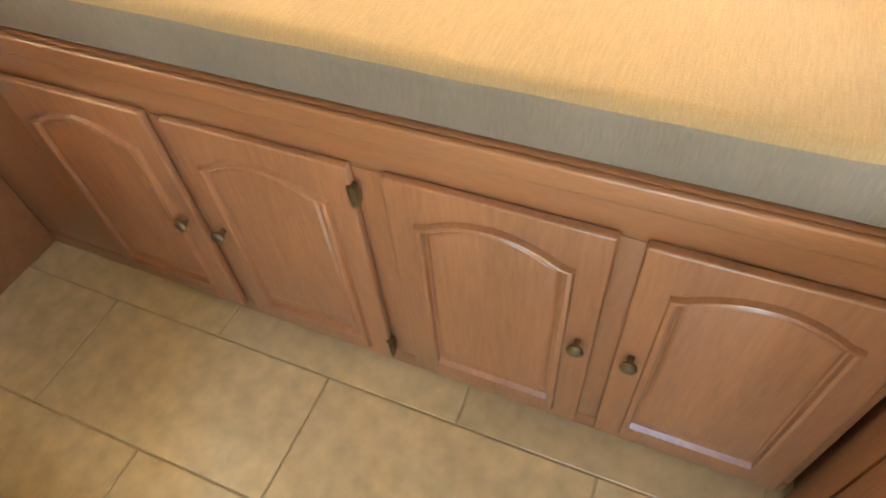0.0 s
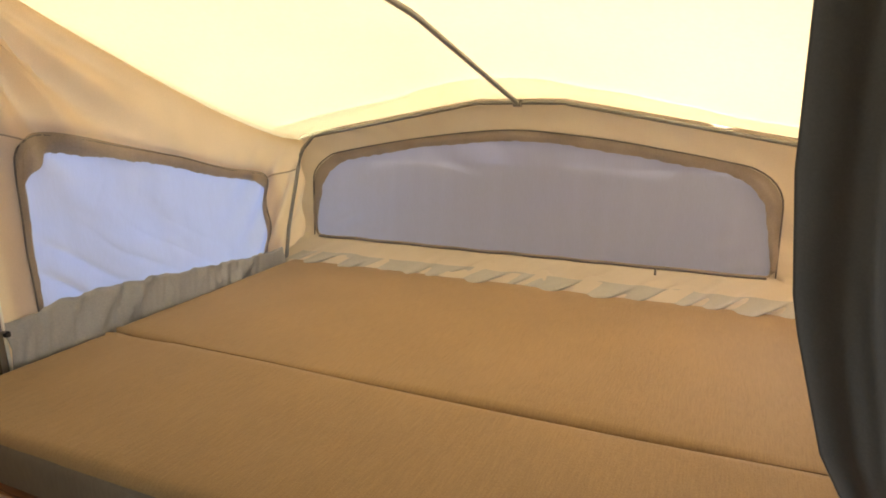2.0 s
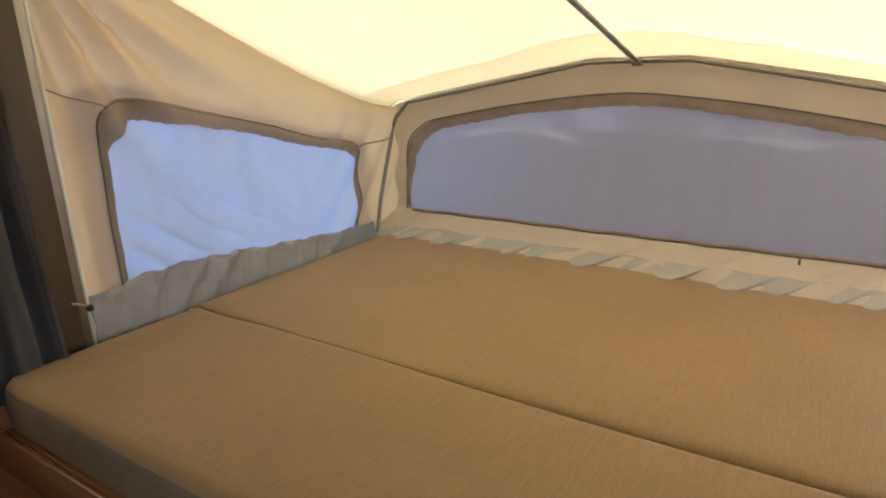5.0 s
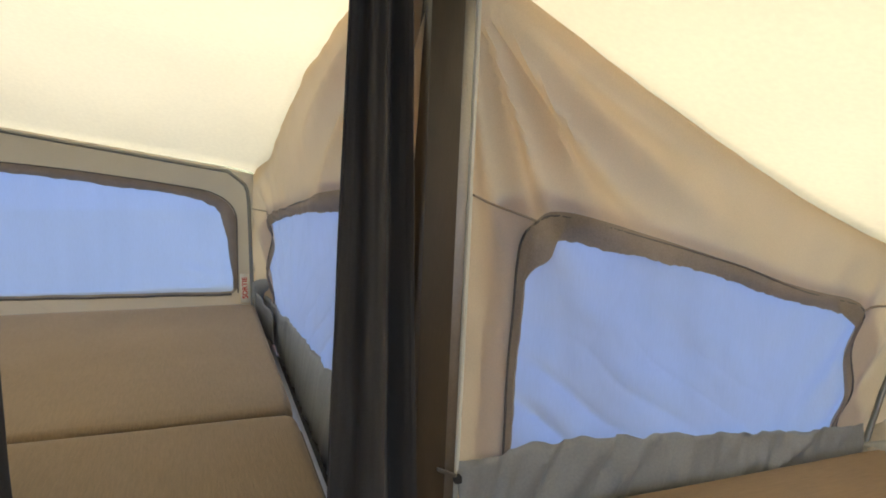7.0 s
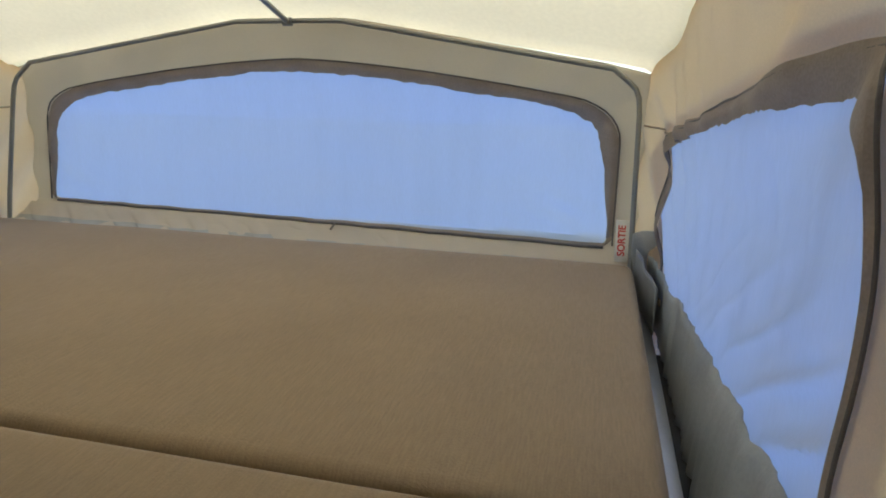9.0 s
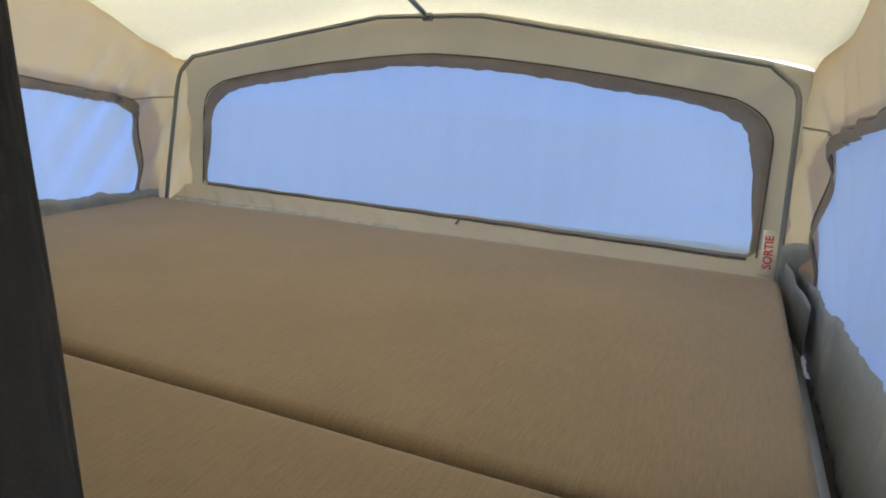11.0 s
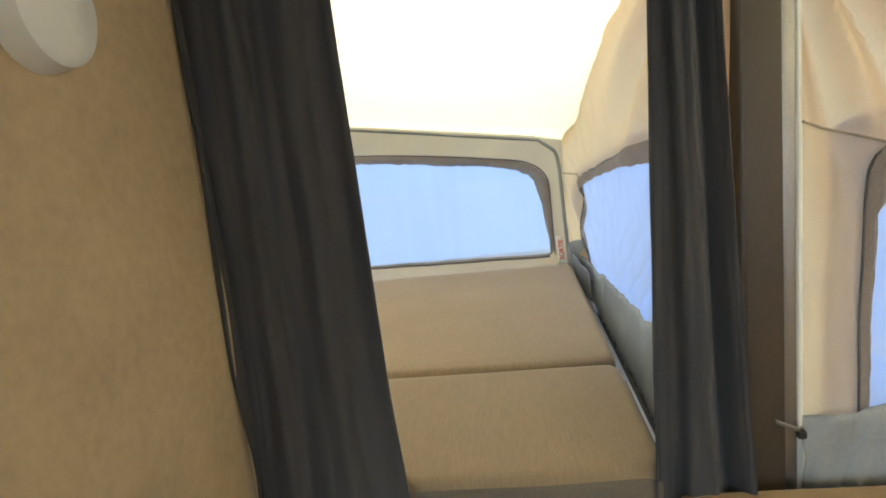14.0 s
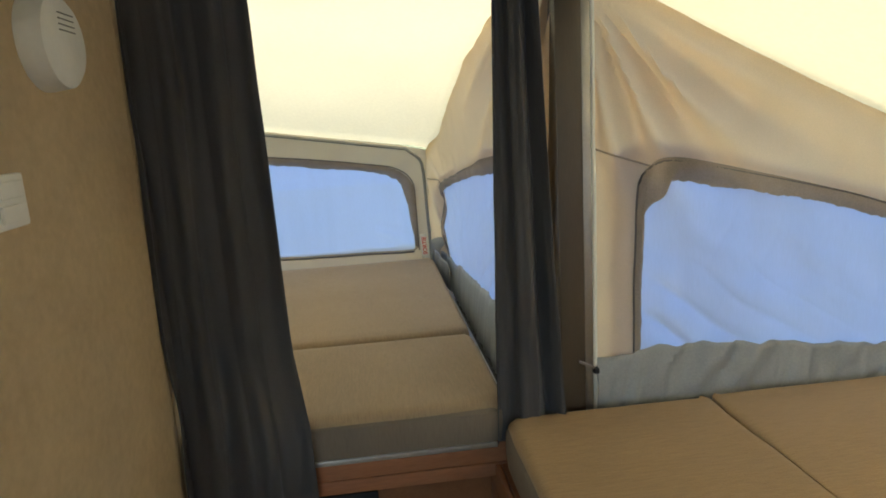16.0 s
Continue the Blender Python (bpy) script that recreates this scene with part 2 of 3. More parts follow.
def side_band(lo, hi, front, reach, R=0.036):
    """The upholstered side of a mattress: a band round its front and its two front corners."""
    plan = []
    if front == "-y":
        plan += [(lo[0], lo[1] + reach), (lo[0], lo[1] + R)]
        plan += [(lo[0] + R - R * math.cos(a), lo[1] + R - R * math.sin(a)) for a in np.linspace(0.2, 1.37, 6)]
        plan += [(x, lo[1]) for x in np.linspace(lo[0] + R, hi[0] - R, 40)]
        plan += [(hi[0] - R + R * math.sin(a), lo[1] + R - R * math.cos(a)) for a in np.linspace(0.2, 1.37, 6)]
        plan += [(hi[0], lo[1] + R), (hi[0], lo[1] + reach)]
    else:
        plan += [(hi[0] - reach, lo[1]), (hi[0] - R, lo[1])]
        plan += [(hi[0] - R + R * math.sin(a), lo[1] + R - R * math.cos(a)) for a in np.linspace(0.2, 1.37, 6)]
        plan += [(hi[0], y) for y in np.linspace(lo[1] + R, hi[1] - R, 40)]
        plan += [(hi[0] - R + R * math.cos(a), hi[1] - R + R * math.sin(a)) for a in np.linspace(0.2, 1.37, 6)]
        plan += [(hi[0] - R, hi[1]), (hi[0] - reach, hi[1])]
    b = bmesh.new()
    rows = []
    n = len(plan)
    for i, p in enumerate(plan):
        a, c = Vector(plan[max(0, i - 1)]), Vector(plan[min(n - 1, i + 1)])
        d = (c - a).normalized()
        nn = Vector((d.y, -d.x))
        row = []
        for j in range(7):
            g = j / 6
            w = 0.0022 + 0.003 * math.sin(math.pi * g) + 0.0016 * noise.noise(Vector((p[0] * 9, p[1] * 9, g * 2)))
            w -= 0.012 * max(0.0, g - 0.84) / 0.16
            row.append(b.verts.new((p[0] + nn.x * w, p[1] + nn.y * w, lo[2] + 0.003 + (hi[2] - lo[2] - 0.008) * g)))
        rows.append(row)
    for q, w in zip(rows, rows[1:]):
        for j in range(6):
            b.faces.new((q[j], w[j], w[j + 1], q[j + 1]))
    return b


def tube(pts, r, seg=8, bm=None, closed=False):
    """A round bar along a line of points."""
    b = bm or bmesh.new()
    P = [Vector(p) for p in pts]
    rings = []
    for i, p in enumerate(P):
        a = P[(i - 1) % len(P)] if (i or closed) else p
        c = P[(i + 1) % len(P)] if (i < len(P) - 1 or closed) else p
        d = (c - a).normalized()
        s = d.cross(Vector((0.13, 0.31, 0.94))).normalized()
        t = d.cross(s)
        rings.append([b.verts.new(p + r * (math.cos(k * 2 * math.pi / seg) * s + math.sin(k * 2 * math.pi / seg) * t)) for k in range(seg)])
    n = len(rings)
    for i in range(n if closed else n - 1):
        q, w = rings[i], rings[(i + 1) % n]
        for k in range(seg):
            b.faces.new((q[k], q[(k + 1) % seg], w[(k + 1) % seg], w[k]))
    if not closed:
        b.faces.new(rings[0][::-1])
        b.faces.new(rings[-1])
    return b


def resample(poly, n):
    """n points at even steps along a closed outline."""
    P = [Vector(p) for p in poly]
    P.append(P[0])
    L = [0]
    for a, c in zip(P, P[1:]):
        L.append(L[-1] + (c - a).length)
    out, k = [], 0
    for i in range(n):
        s = L[-1] * i / n
        while L[k + 1] < s:
            k += 1
        f = (s - L[k]) / max(1e-9, L[k + 1] - L[k])
        out.append(P[k].lerp(P[k + 1], f))
    return out


def rounded(poly, r, n=5):
    """A closed 2D outline with its corners rounded; r is one radius or one per corner."""
    out = []
    m = len(poly)
    for i in range(m):
        rr = r[i] if isinstance(r, (list, tuple)) else r
        p, a, c = Vector(poly[i]), Vector(poly[i - 1]), Vector(poly[(i + 1) % m])
        u, w = (a - p), (c - p)
        d = min(rr, u.length * 0.45, w.length * 0.45)
        s, e = p + u.normalized() * d, p + w.normalized() * d
        for k in range(n + 1):
            f = k / n
            out.append((1 - f) ** 2 * s + 2 * f * (1 - f) * p + f * f * e)
    return out


def cast_out(c, d, poly):
    """Where the ray from c along d leaves a closed 2D outline."""
    best = None
    for i in range(len(poly)):
        a, e = Vector(poly[i - 1]), Vector(poly[i])
        w = e - a
        den = d.x * w.y - d.y * w.x
        if abs(den) < 1e-9:
            continue
        q = a - c
        s = (q.x * w.y - q.y * w.x) / den
        k = (q.x * d.y - q.y * d.x) / den
        if s > 0 and -1e-6 <= k <= 1 + 1e-6 and (best is None or s > best):
            best = s
    return c + d * (best or 0.1)


def sheet(outer, hole, place, rings=14, n=160):
    """Cloth between an outer outline and a hole, laid into the world by place(u, z)."""
    b = bmesh.new()
    H = resample(hole, n)
    c = sum(H, Vector((0, 0))) / n
    R = []
    O = [cast_out(c, (h - c).normalized(), outer) for h in H]
    # the corners of the outer edge keep their points
    for p in outer:
        k = min(range(n), key=lambda i: (O[i] - Vector(p)).length)
        O[k] = Vector(p)
    for j in range(rings + 1):
        f = j / rings
        R.append([b.verts.new(place(*H[i].lerp(O[i], f))) for i in range(n)])
    for j in range(rings):
        for i in range(n):
            k = (i + 1) % n
            b.faces.new((R[j][i], R[j][k], R[j + 1][k], R[j + 1][i]))
    return b


def disc(hole, place, rings=14, n=120, grow=1.0):
    """A pane that fills an outline."""
    b = bmesh.new()
    H = resample(hole, n)
    c = sum(H, Vector((0, 0))) / n
    R = []
    for j in range(1, rings + 1):
        R.append([b.verts.new(place(*c.lerp(h, grow * j / rings))) for h in H])
    m = b.verts.new(place(*c))
    for i in range(n):
        k = (i + 1) % n
        b.faces.new((m, R[0][i], R[0][k]))
        for j in range(rings - 1):
            b.faces.new((R[j][i], R[j + 1][i], R[j + 1][k], R[j][k]))
    return b


def band(hole, place, inner, outer_w, n=160, off=0.0):
    """A sewn binding along an outline: from inner inside it to outer_w outside it."""
    b = bmesh.new()
    H = resample(hole, n)
    c = sum(H, Vector((0, 0))) / n
    rows = []
    for i in range(n):
        t = (H[(i + 1) % n] - H[i - 1]).normalized()
        nn = Vector((t.y, -t.x))
        if nn.dot(H[i] - c) < 0:
            nn = -nn
        wi = inner(H[i]) if callable(inner) else inner
        wo = outer_w(H[i]) if callable(outer_w) else outer_w
        pts = [H[i] - nn * wi, H[i] - nn * wi * 0.45, H[i], H[i] + nn * wo]
        rows.append([b.verts.new(place(p.x, p.y, off + dz)) for p, dz in zip(pts, (0.001, 0.005, 0.006, 0.001))])
    for i in range(n):
        q, w = rows[i], rows[(i + 1) % n]
        for k in range(3):
            b.faces.new((q[k], w[k], w[k + 1], q[k + 1]))
    return b


def solid(ob, t):
    md = ob.modifiers.new("thickness", "SOLIDIFY")
    md.thickness = t
    md.offset = 0
    return ob


def drape(path, z0, z1, depth, waves, nz=26, n=90, seed=0, gather=0.5, edge=None, hem=None, out=None):
    """A hanging curtain: folds that follow a line in plan; edge(f, g) shifts points along the line, hem(f) lifts the foot."""
    b = bmesh.new()
    P = [Vector(p) for p in path]
    L = [0]
    for a, c in zip(P, P[1:]):
        L.append(L[-1] + (c - a).length)
    rows = []
    for j in range(nz + 1):
        g = j / nz
        row = []
        for i in range(n + 1):
            f = i / n
            ff = f + (edge(f, g) if edge else 0)
            s = max(-0.4, min(1.6, ff)) * L[-1]
            k = 0
            while k < len(L) - 2 and L[k + 1] < s:
                k += 1
            d = (P[k + 1] - P[k]).normalized()
            p = P[k] + d * (s - L[k])
            nn = Vector((-d.y, d.x))
            ph = waves * 2 * math.pi * (f + 0.05 * noise.noise(Vector((f * 3, g * 2.2, seed))))
            am = depth * (0.55 + 0.45 * g * gather) * (0.75 + 0.5 * noise.noise(Vector((f * 5, g * 1.3, seed + 7))))
            sw = math.sin(ph + 0.5 * math.sin(ph))
            w = am * (abs(sw) ** 0.75 * (1 if sw > 0 else -1) + 0.16 * math.sin(2.3 * ph + seed)) + 0.25 * am * noise.noise(Vector((f * 8, g * 1.8, seed + 11))) + 0.008 * noise.noise(Vector((f * 6, g * 7, seed + 3)))
            w += out(f, g) if out else 0
            lo = z0 + (hem(f) if hem else 0)
            z = z1 + (lo - z1) * g
            row.append(b.verts.new((p.x + nn.x * w, p.y + nn.y * w, z)))
        rows.append(row)
    for j in range(nz):
        for i in range(n):
            b.faces.new((rows[j][i], rows[j][i + 1], rows[j + 1][i + 1], rows[j + 1][i]))
    return b


# ---------------------------------------------------------------- ground and shell
HEAD = 1.79     # where the tent roofs leave the trailer
CEIL = 1.98
ZM = 0.86       # top of the mattresses
CABZ = 0.752    # top of the cabinets

b = bmesh.new()
bmesh.ops.create_grid(b, x_segments=2, y_segments=2, size=400)
g = part("ground", b, GRASS, smooth=False)
g.location = (0, 0, -0.62)
tagged(g, "dry grassy ground around the trailer", "ground", kind="structure")

fl = tagged(part("floor", box((-0.16, -2.42, -0.05), (3.22, 0.02, -0.006), 0), GROUT, smooth=False), "beige vinyl tile floor with dark joints", "floor", kind="structure")
cl = tagged(part("ceiling", box((-0.06, -2.46, CEIL), (3.26, 0.06, CEIL + 0.05), 0), LINER, smooth=False), "pale fabric-lined trailer ceiling", "ceiling", kind="structure")


def wall(name, lo, hi, m, label):
    return tagged(part(name, box(lo, hi, 0), m, smooth=False), label, "wall", kind="structure")


# long wall over the first bunk's opening, and beside it
wall("wall_north_header", (0.0, 0.0, 1.715), (1.76, 0.04, CEIL), LINER, "pale header panel above the bunk opening")
wall("wall_north_low", (-0.16, 0.0, 0.0), (1.76, 0.04, 0.70), DARKWOOD, "wooden wall behind the cabinets")
wall("wall_north_side", (1.762, 0.0, 0.0), (3.2, 0.04, CEIL), WALLP, "tan papered trailer wall")
wall("wall_west_header", (-0.04, -2.42, HEAD), (0.0, 0.0, CEIL), LINER, "pale header panel above the second bunk opening")
wall("wall_west_low", (-0.16, -2.42, 0.0), (-0.12, -0.002, 0.722), DARKWOOD, "wooden wall below the second bunk")
wall("wall_west_side", (-0.04, -2.42, 0.757), (0.0, -2.10, HEAD), WALLP, "tan papered trailer wall")
wall("wall_partition", (0.055, -0.89, 0.0), (0.80, -0.85, CEIL), WALLP, "tan mottled papered partition wall")
wall("wall_partition_return", (0.76, -2.42, 0.0), (0.80, -0.892, CEIL), WALLP, "tan papered return of the partition")
wall("wall_south_a", (0.0, -2.46, 0.0), (1.25, -2.42, CEIL), WALLP, "tan papered trailer wall")
wall("wall_south_b", (2.05, -2.46, 0.0), (3.2, -2.42, CEIL), WALLP, "tan papered trailer wall beside the doorway")
wall("wall_east_a", (3.2, -2.46, 0.0), (3.24, 0.04, 0.95), WALLP, "tan papered trailer wall under the window")
wall("wall_east_b", (3.2, -2.46, 1.6), (3.24, 0.04, CEIL), WALLP, "tan papered trailer wall over the window")
wall("wall_east_c", (3.2, -2.46, 0.95), (3.24, -1.9, 1.6), WALLP, "tan papered trailer wall beside the window")
wall("wall_east_d", (3.2, -0.5, 0.95), (3.24, 0.04, 1.6), WALLP, "tan papered trailer wall beside the window")


# unseen slab added to block blue sky light and warm the end window
nb = part("sky_blocker", box((-0.25, 1.70, -0.62), (5.5, 2.0, 4.6), 0.02), SKY_BLOCK, smooth=False)
tagged(nb, "added unseen taupe slab that keeps blue sky off the tent end", "wall", kind="structure")


# ---------------------------------------------------------------- tent ends
def tent(name, M, near, far, vb, vt, zh, bulge, win, vwin, side_near, side_far, un, uf, words, zc, za, zb, dz, skirt, strut, pull, tilt=0.0, lap=0.0):
    """One folding tent end. M(u, v, z) places it: u across the bed from the corner post, v outwards from the trailer."""
    t = thing(name, words, "tent", kind="structure")
    mid = 0.5 * (near + far)
    base_n, base_f = un, uf

    def un(v):
        q = max(0.0, min(1.0, (v / vt - 0.9) / 0.11))
        return base_n(v) + (max(base_n(v), near - 0.014) - base_n(v)) * q * q * (3 - 2 * q)

    def uf(v):
        q = max(0.0, min(1.0, (v / vt - 0.9) / 0.11))
        return base_f(v) + (min(base_f(v), far + 0.014) - base_f(v)) * q * q * (3 - 2 * q)

    def arch(s):
        """Height of the end hoop across the bed, s from 0 to 1."""
        a = abs(2 * s - 1)
        if a < 0.16:
            return za
        z = za - (a - 0.16) / 0.84 * (za - zc - 0.02)
        return z - 0.06 * max(0, (a - 0.93) / 0.07) ** 2 * 0.33

    def vend(z):
        """How far out the end cloth stands at a height."""
        return float(np.interp(z, (0.80, 0.86, 0.92, 1.2, za), (vb, vb + 0.012, vwin - 0.015, max(vwin + 0.01, vt + 0.014), vt + 0.03)))

    def edge_z(v):
        f = max(0.0, min(1.0, v / vt))
        return zc + 0.004 + (zh - zc) * (1 - f) + bulge * 4 * f * (1 - f) * (0.4 + f)

    def strut_z(v):
        """Height of the strut under the roof, steep outside its joint and flatter inside."""
        vk, outer_slope, inner_slope = strut
        return za - 0.004 + outer_slope * (vt - max(v, vk)) + inner_slope * max(0.0, vk - v)

    def roof_z(s, v):
        f = max(0.0, min(1.0, v / vt))
        def base(q):
            return edge_z(v) + (arch(q) - zc) * f ** 0.8 + 0.02 * math.sin(math.pi * q) * (1 - f)
        # the strut props the cloth up into a soft ridge
        return base(s) + math.exp(-abs((s - 0.5) / 0.2) ** 1.6) * max(0.0, strut_z(v) + 0.012 - base(0.5))

    # roof
    b = bmesh.new()
    rows = []
    nu, nv = 40, 28
    for j in range(nv + 1):
        f = j / nv
        v = f * (vwin + 0.02) - 0.01
        row = []
        for i in range(nu + 1):
            s = i / nu
            u0, u1 = un(v) - 0.03, uf(v) + 0.03
            z = roof_z(s, v) + 0.006
            w = 0.006 * noise.noise(Vector((s * 4, f * 5, near * 9))) + 0.004 * noise.noise(Vector((s * 14, f * 3, 2)))
            row.append(b.verts.new(M(u0 + (u1 - u0) * s, v, z + w * math.sin(math.pi * f))))
        rows.append(row)
    for j in range(nv):
        for i in range(nu):
            b.faces.new((rows[j][i], rows[j][i + 1], rows[j + 1][i + 1], rows[j + 1][i]))
    solid(part("roof_cloth", b, ROOF, t, "cream translucent vinyl roof"), 0.002)

    # second layer of cloth lying over the hoop
    if lap:
        b = bmesh.new()
        rows = []
        for j in range(9):
            row = []
            for i in range(nu + 1):
                s = i / nu
                top_v = vt * (1 - lap * (0.75 + 0.35 * math.sin(math.pi * s) + 0.22 * noise.noise(Vector((s * 5, 3, 1))) + 0.08 * noise.noise(Vector((s * 15, 3, 1)))))
                v = top_v + (vwin + 0.01 - top_v) * j / 8
                u0, u1 = un(v) - 0.03, uf(v) + 0.03
                row.append(b.verts.new(M(u0 + (u1 - u0) * s, v, roof_z(s, v) + 0.022)))
            rows.append(row)
        for j in range(8):
            for i in range(nu):
                b.faces.new((rows[j][i], rows[j][i + 1], rows[j + 1][i + 1], rows[j + 1][i]))
        part("roof_overlap", b, LAP, t, "second layer of cream vinyl over the hoop")

    # end wall with its wide window
    def pend(u, z, off=0.0):
        wr = 0.007 * noise.noise(Vector((u * 5, z * 7, 4.0))) + 0.004 * math.sin(u * 34 + z * 40 + 3 * noise.noise(Vector((u * 3, z * 3, 2)))) + 0.003 * math.sin(u * 60 + z * 25) * (z < 0.9)
        v = vend(z) - off + wr
        return M(u, v, z)

    def pane_end(u, z, off=0.0):
        drop = math.exp(-((z - zb - 0.06) / 0.05) ** 2) * (math.exp(-((u - w0 - 0.12) / 0.06) ** 2) + math.exp(-((u - w1 + 0.10) / 0.06) ** 2))
        return M(u, vend(z) + 0.008 - off + 0.004 * noise.noise(Vector((u * 4, z * 9, 1))) + 0.004 * drop * math.sin((z - 0.5 * u) * 90), z)
    w0, w1 = win
    W = (w1 - w0) / 2

    def sill(u):
        return zb - tilt * max(0.0, 1 - (u - w0) / (w1 - w0))
    cm = (w0 + w1) / 2
    top = []
    for q in np.sin(np.linspace(-math.pi / 2, math.pi / 2, 41)):
        k = max(0.0, (abs(q) - 0.87) / 0.13)
        top.append((cm + W * q, 1.300 + dz - 0.108 * min(abs(q), 0.93) ** 1.5 - 0.10 * (1 - math.sqrt(max(0.0, 1 - k * k)))))
    outline = [(w0, sill(w0))] + top + [(w1, zb)]
    hole = rounded(outline, 0.012)
    hoop = [(near + (far - near) * i / 40, arch(i / 40)) for i in range(41)]
    e0, e1 = un(vwin) - 0.006, uf(vwin) + 0.006
    outer = [(e0, 0.82), (e0, zc + 0.02)] + [(u, z + 0.012) for u, z in hoop[2:-2]] + [(e1, zc + 0.02), (e1, 0.82)]
    solid(part("end_cloth", sheet(outer, hole, pend), ENDCLOTH, t, "pale canvas end wall"), 0.0015)
    part("window_pane", disc(hole, pane_end, 30, 300, grow=1.03), PANE, t, "frosted bluish vinyl window")

    def fold(p):
        q = max(0.0, min(1.0, (p.y - zb - 0.03) / 0.2))
        e = max(0.0, (abs(p.x - cm) / W - 0.82) / 0.18)
        rag = noise.noise(Vector((p.x * 6, p.y * 9, 3))) + 0.6 * noise.noise(Vector((p.x * 40, p.y * 34, 6)))
        return 0.004 + q * (0.017 + 0.012 * e) * (1 + 0.35 * rag)
    part("window_binding", band(hole, pend, fold, lambda p: 0.012 if p.y > sill(p.x) + 0.01 else 0.002, n=420, off=0.004), TAPE, t, "taupe cloth binding round the window")
    part("window_piping", tube([pend(cm + (q[0] - cm) * (1 + 0.012 / W), q[1] + (0.012 if q[1] > zb else 0), 0.007) for q in outline], 0.0022, 6), ZIP, t, "dark piping round the window")
    part("window_zip", tube([pend(u, sill(u) - 0.003, 0.008) for u in np.linspace(w0 + 0.01, w1 - 0.01, 30)], 0.0038, 6), ZIP, t, "dark zip under the window")
    zu = w0 + pull * (w1 - w0)
    zp = pend(zu, sill(zu) - 0.003, 0.014)
    ze = pend(zu + 0.002, sill(zu) - 0.013, 0.018)
    part("zip_pull", tube([zp, zp.lerp(ze, 0.4), ze], 0.0032, 6), ZIP, t, "dark zip pull")
    # pale strip under the zip, and the crumpled grey flap tucked behind the mattress
    for nm, f0, f1, m, words_, nj in (("end_strip", 0.0, 0.62, ENDCLOTH, "pale canvas strip under the window", 16), ("end_skirt", 0.42, 1.0, SKIRTPALE, "crumpled grey vinyl flap tucked behind the mattress", 26)):
        b = bmesh.new()
        rows = []
        for j in range(nj + 1):
            g = j / nj
            row = []
            for i in range(561):
                u = near - 0.01 + (far - near + 0.02) * i / 560
                f = f0 + (f1 - f0) * g
                if nm == "end_skirt":
                    f += 0.06 * (1 - g) * noise.noise(Vector((u * 6, 1, near)))
                n1 = noise.noise(Vector((u * 13 + f * 2.2, near, 0)))
                pl = 0.8 * math.tanh(2.6 * n1) + 0.45 * noise.noise(Vector((u * 27 + f * 3.2, 5, 0)))
                z = sill(u) - 0.008 - (sill(u) - 0.008 - 0.845) * f
                v = vwin - 0.02 - (vwin - 0.02 - vb - 0.022) * f - 0.018
                if nm == "end_skirt":
                    v -= 0.005 + 0.044 * max(0.0, 0.35 + pl) * math.sin(math.pi * (0.10 + 0.8 * g))
                else:
                    v -= 0.014 * max(0.0, 0.4 + pl) * (0.3 + g)
                row.append(b.verts.new(M(u, v, z)))
            rows.append(row)
        for j in range(nj):
            for i in range(560):
                b.faces.new((rows[j][i], rows[j][i + 1], rows[j + 1][i + 1], rows[j + 1][i]))
        part(nm, b, m, t, words_)

    # hoop and strut
    pts = [M(near + 0.0, vb + 0.0, 0.79), M(near + 0.004, vb + 0.3 * (vt - vb), 0.97), M(near + 0.008, vb + 0.85 * (vt - vb), zc - 0.075), M(near + 0.012, vt - 0.008, zc - 0.035), M(near + 0.020, vt - 0.004, zc - 0.014), M(near + 0.036, vt - 0.003, zc + 0.001)]
    pts += [M(near + (far - near) * i / 24, vt - 0.003, arch(i / 24)) for i in range(1, 24)]
    pts += [M(far - 0.036, vt - 0.003, zc + 0.001), M(far - 0.020, vt - 0.004, zc - 0.014), M(far - 0.012, vt - 0.008, zc - 0.035), M(far - 0.008, vb + 0.85 * (vt - vb), zc - 0.075), M(far - 0.004, vb + 0.3 * (vt - vb), 0.97), M(far, vb, 0.79)]
    part("hoop_pole", tube(pts, 0.0065, 10), STEEL, t, "dark bent metal hoop")
    part("ridge_strut", tube([M(mid, v, strut_z(v)) for v in (vt - 0.012, 0.8 * vt, strut[0] + 0.02, strut[0] - 0.02, 0.5 * strut[0], 0.02, -0.01)], 0.007, 10), STEEL, t, "dark metal strut under the roof")
    part("strut_clip", tube([M(mid - 0.012, vt - 0.006, za - 0.002), M(mid + 0.012, vt - 0.006, za - 0.002)], 0.011, 10), STEEL, t)

    # the two side walls
    for where, uu, sgn, (a0, a1) in (("near", un, 1, side_near), ("far", uf, -1, side_far)):
        def pside(v, z, off=0.0):
            f = max(0, min(1, v / vt))
            r = math.hypot(v, z - zh)
            th = math.atan2(zh - z, v + 0.02)
            lift = max(0, (z - 1.22) / 0.4)
            w = 0.036 * min(1.1, lift + 0.12) * math.exp(-((f - 0.22) / 0.34) ** 2) * math.sin(th * 22 + 1.2 * noise.noise(Vector((v * 3, z * 3, 1)))) * min(1, r * 3.5)
            w += 0.011 * math.exp(-((f - 0.9) / 0.18) ** 2) * math.sin((z * 0.8 - v) * 48 + 2 * noise.noise(Vector((v * 4, z * 4, 5))))
            w *= max(0.0, min(1.0, (edge_z(v) - z) / 0.12))
            w += 0.006 * noise.noise(Vector((v * 6, z * 5, 8.0))) + 0.004 * noise.noise(Vector((v * 17, z * 9, 3.0)))
            return M(uu(v) + sgn * (off + w), v, z)
        k = a1 - a0
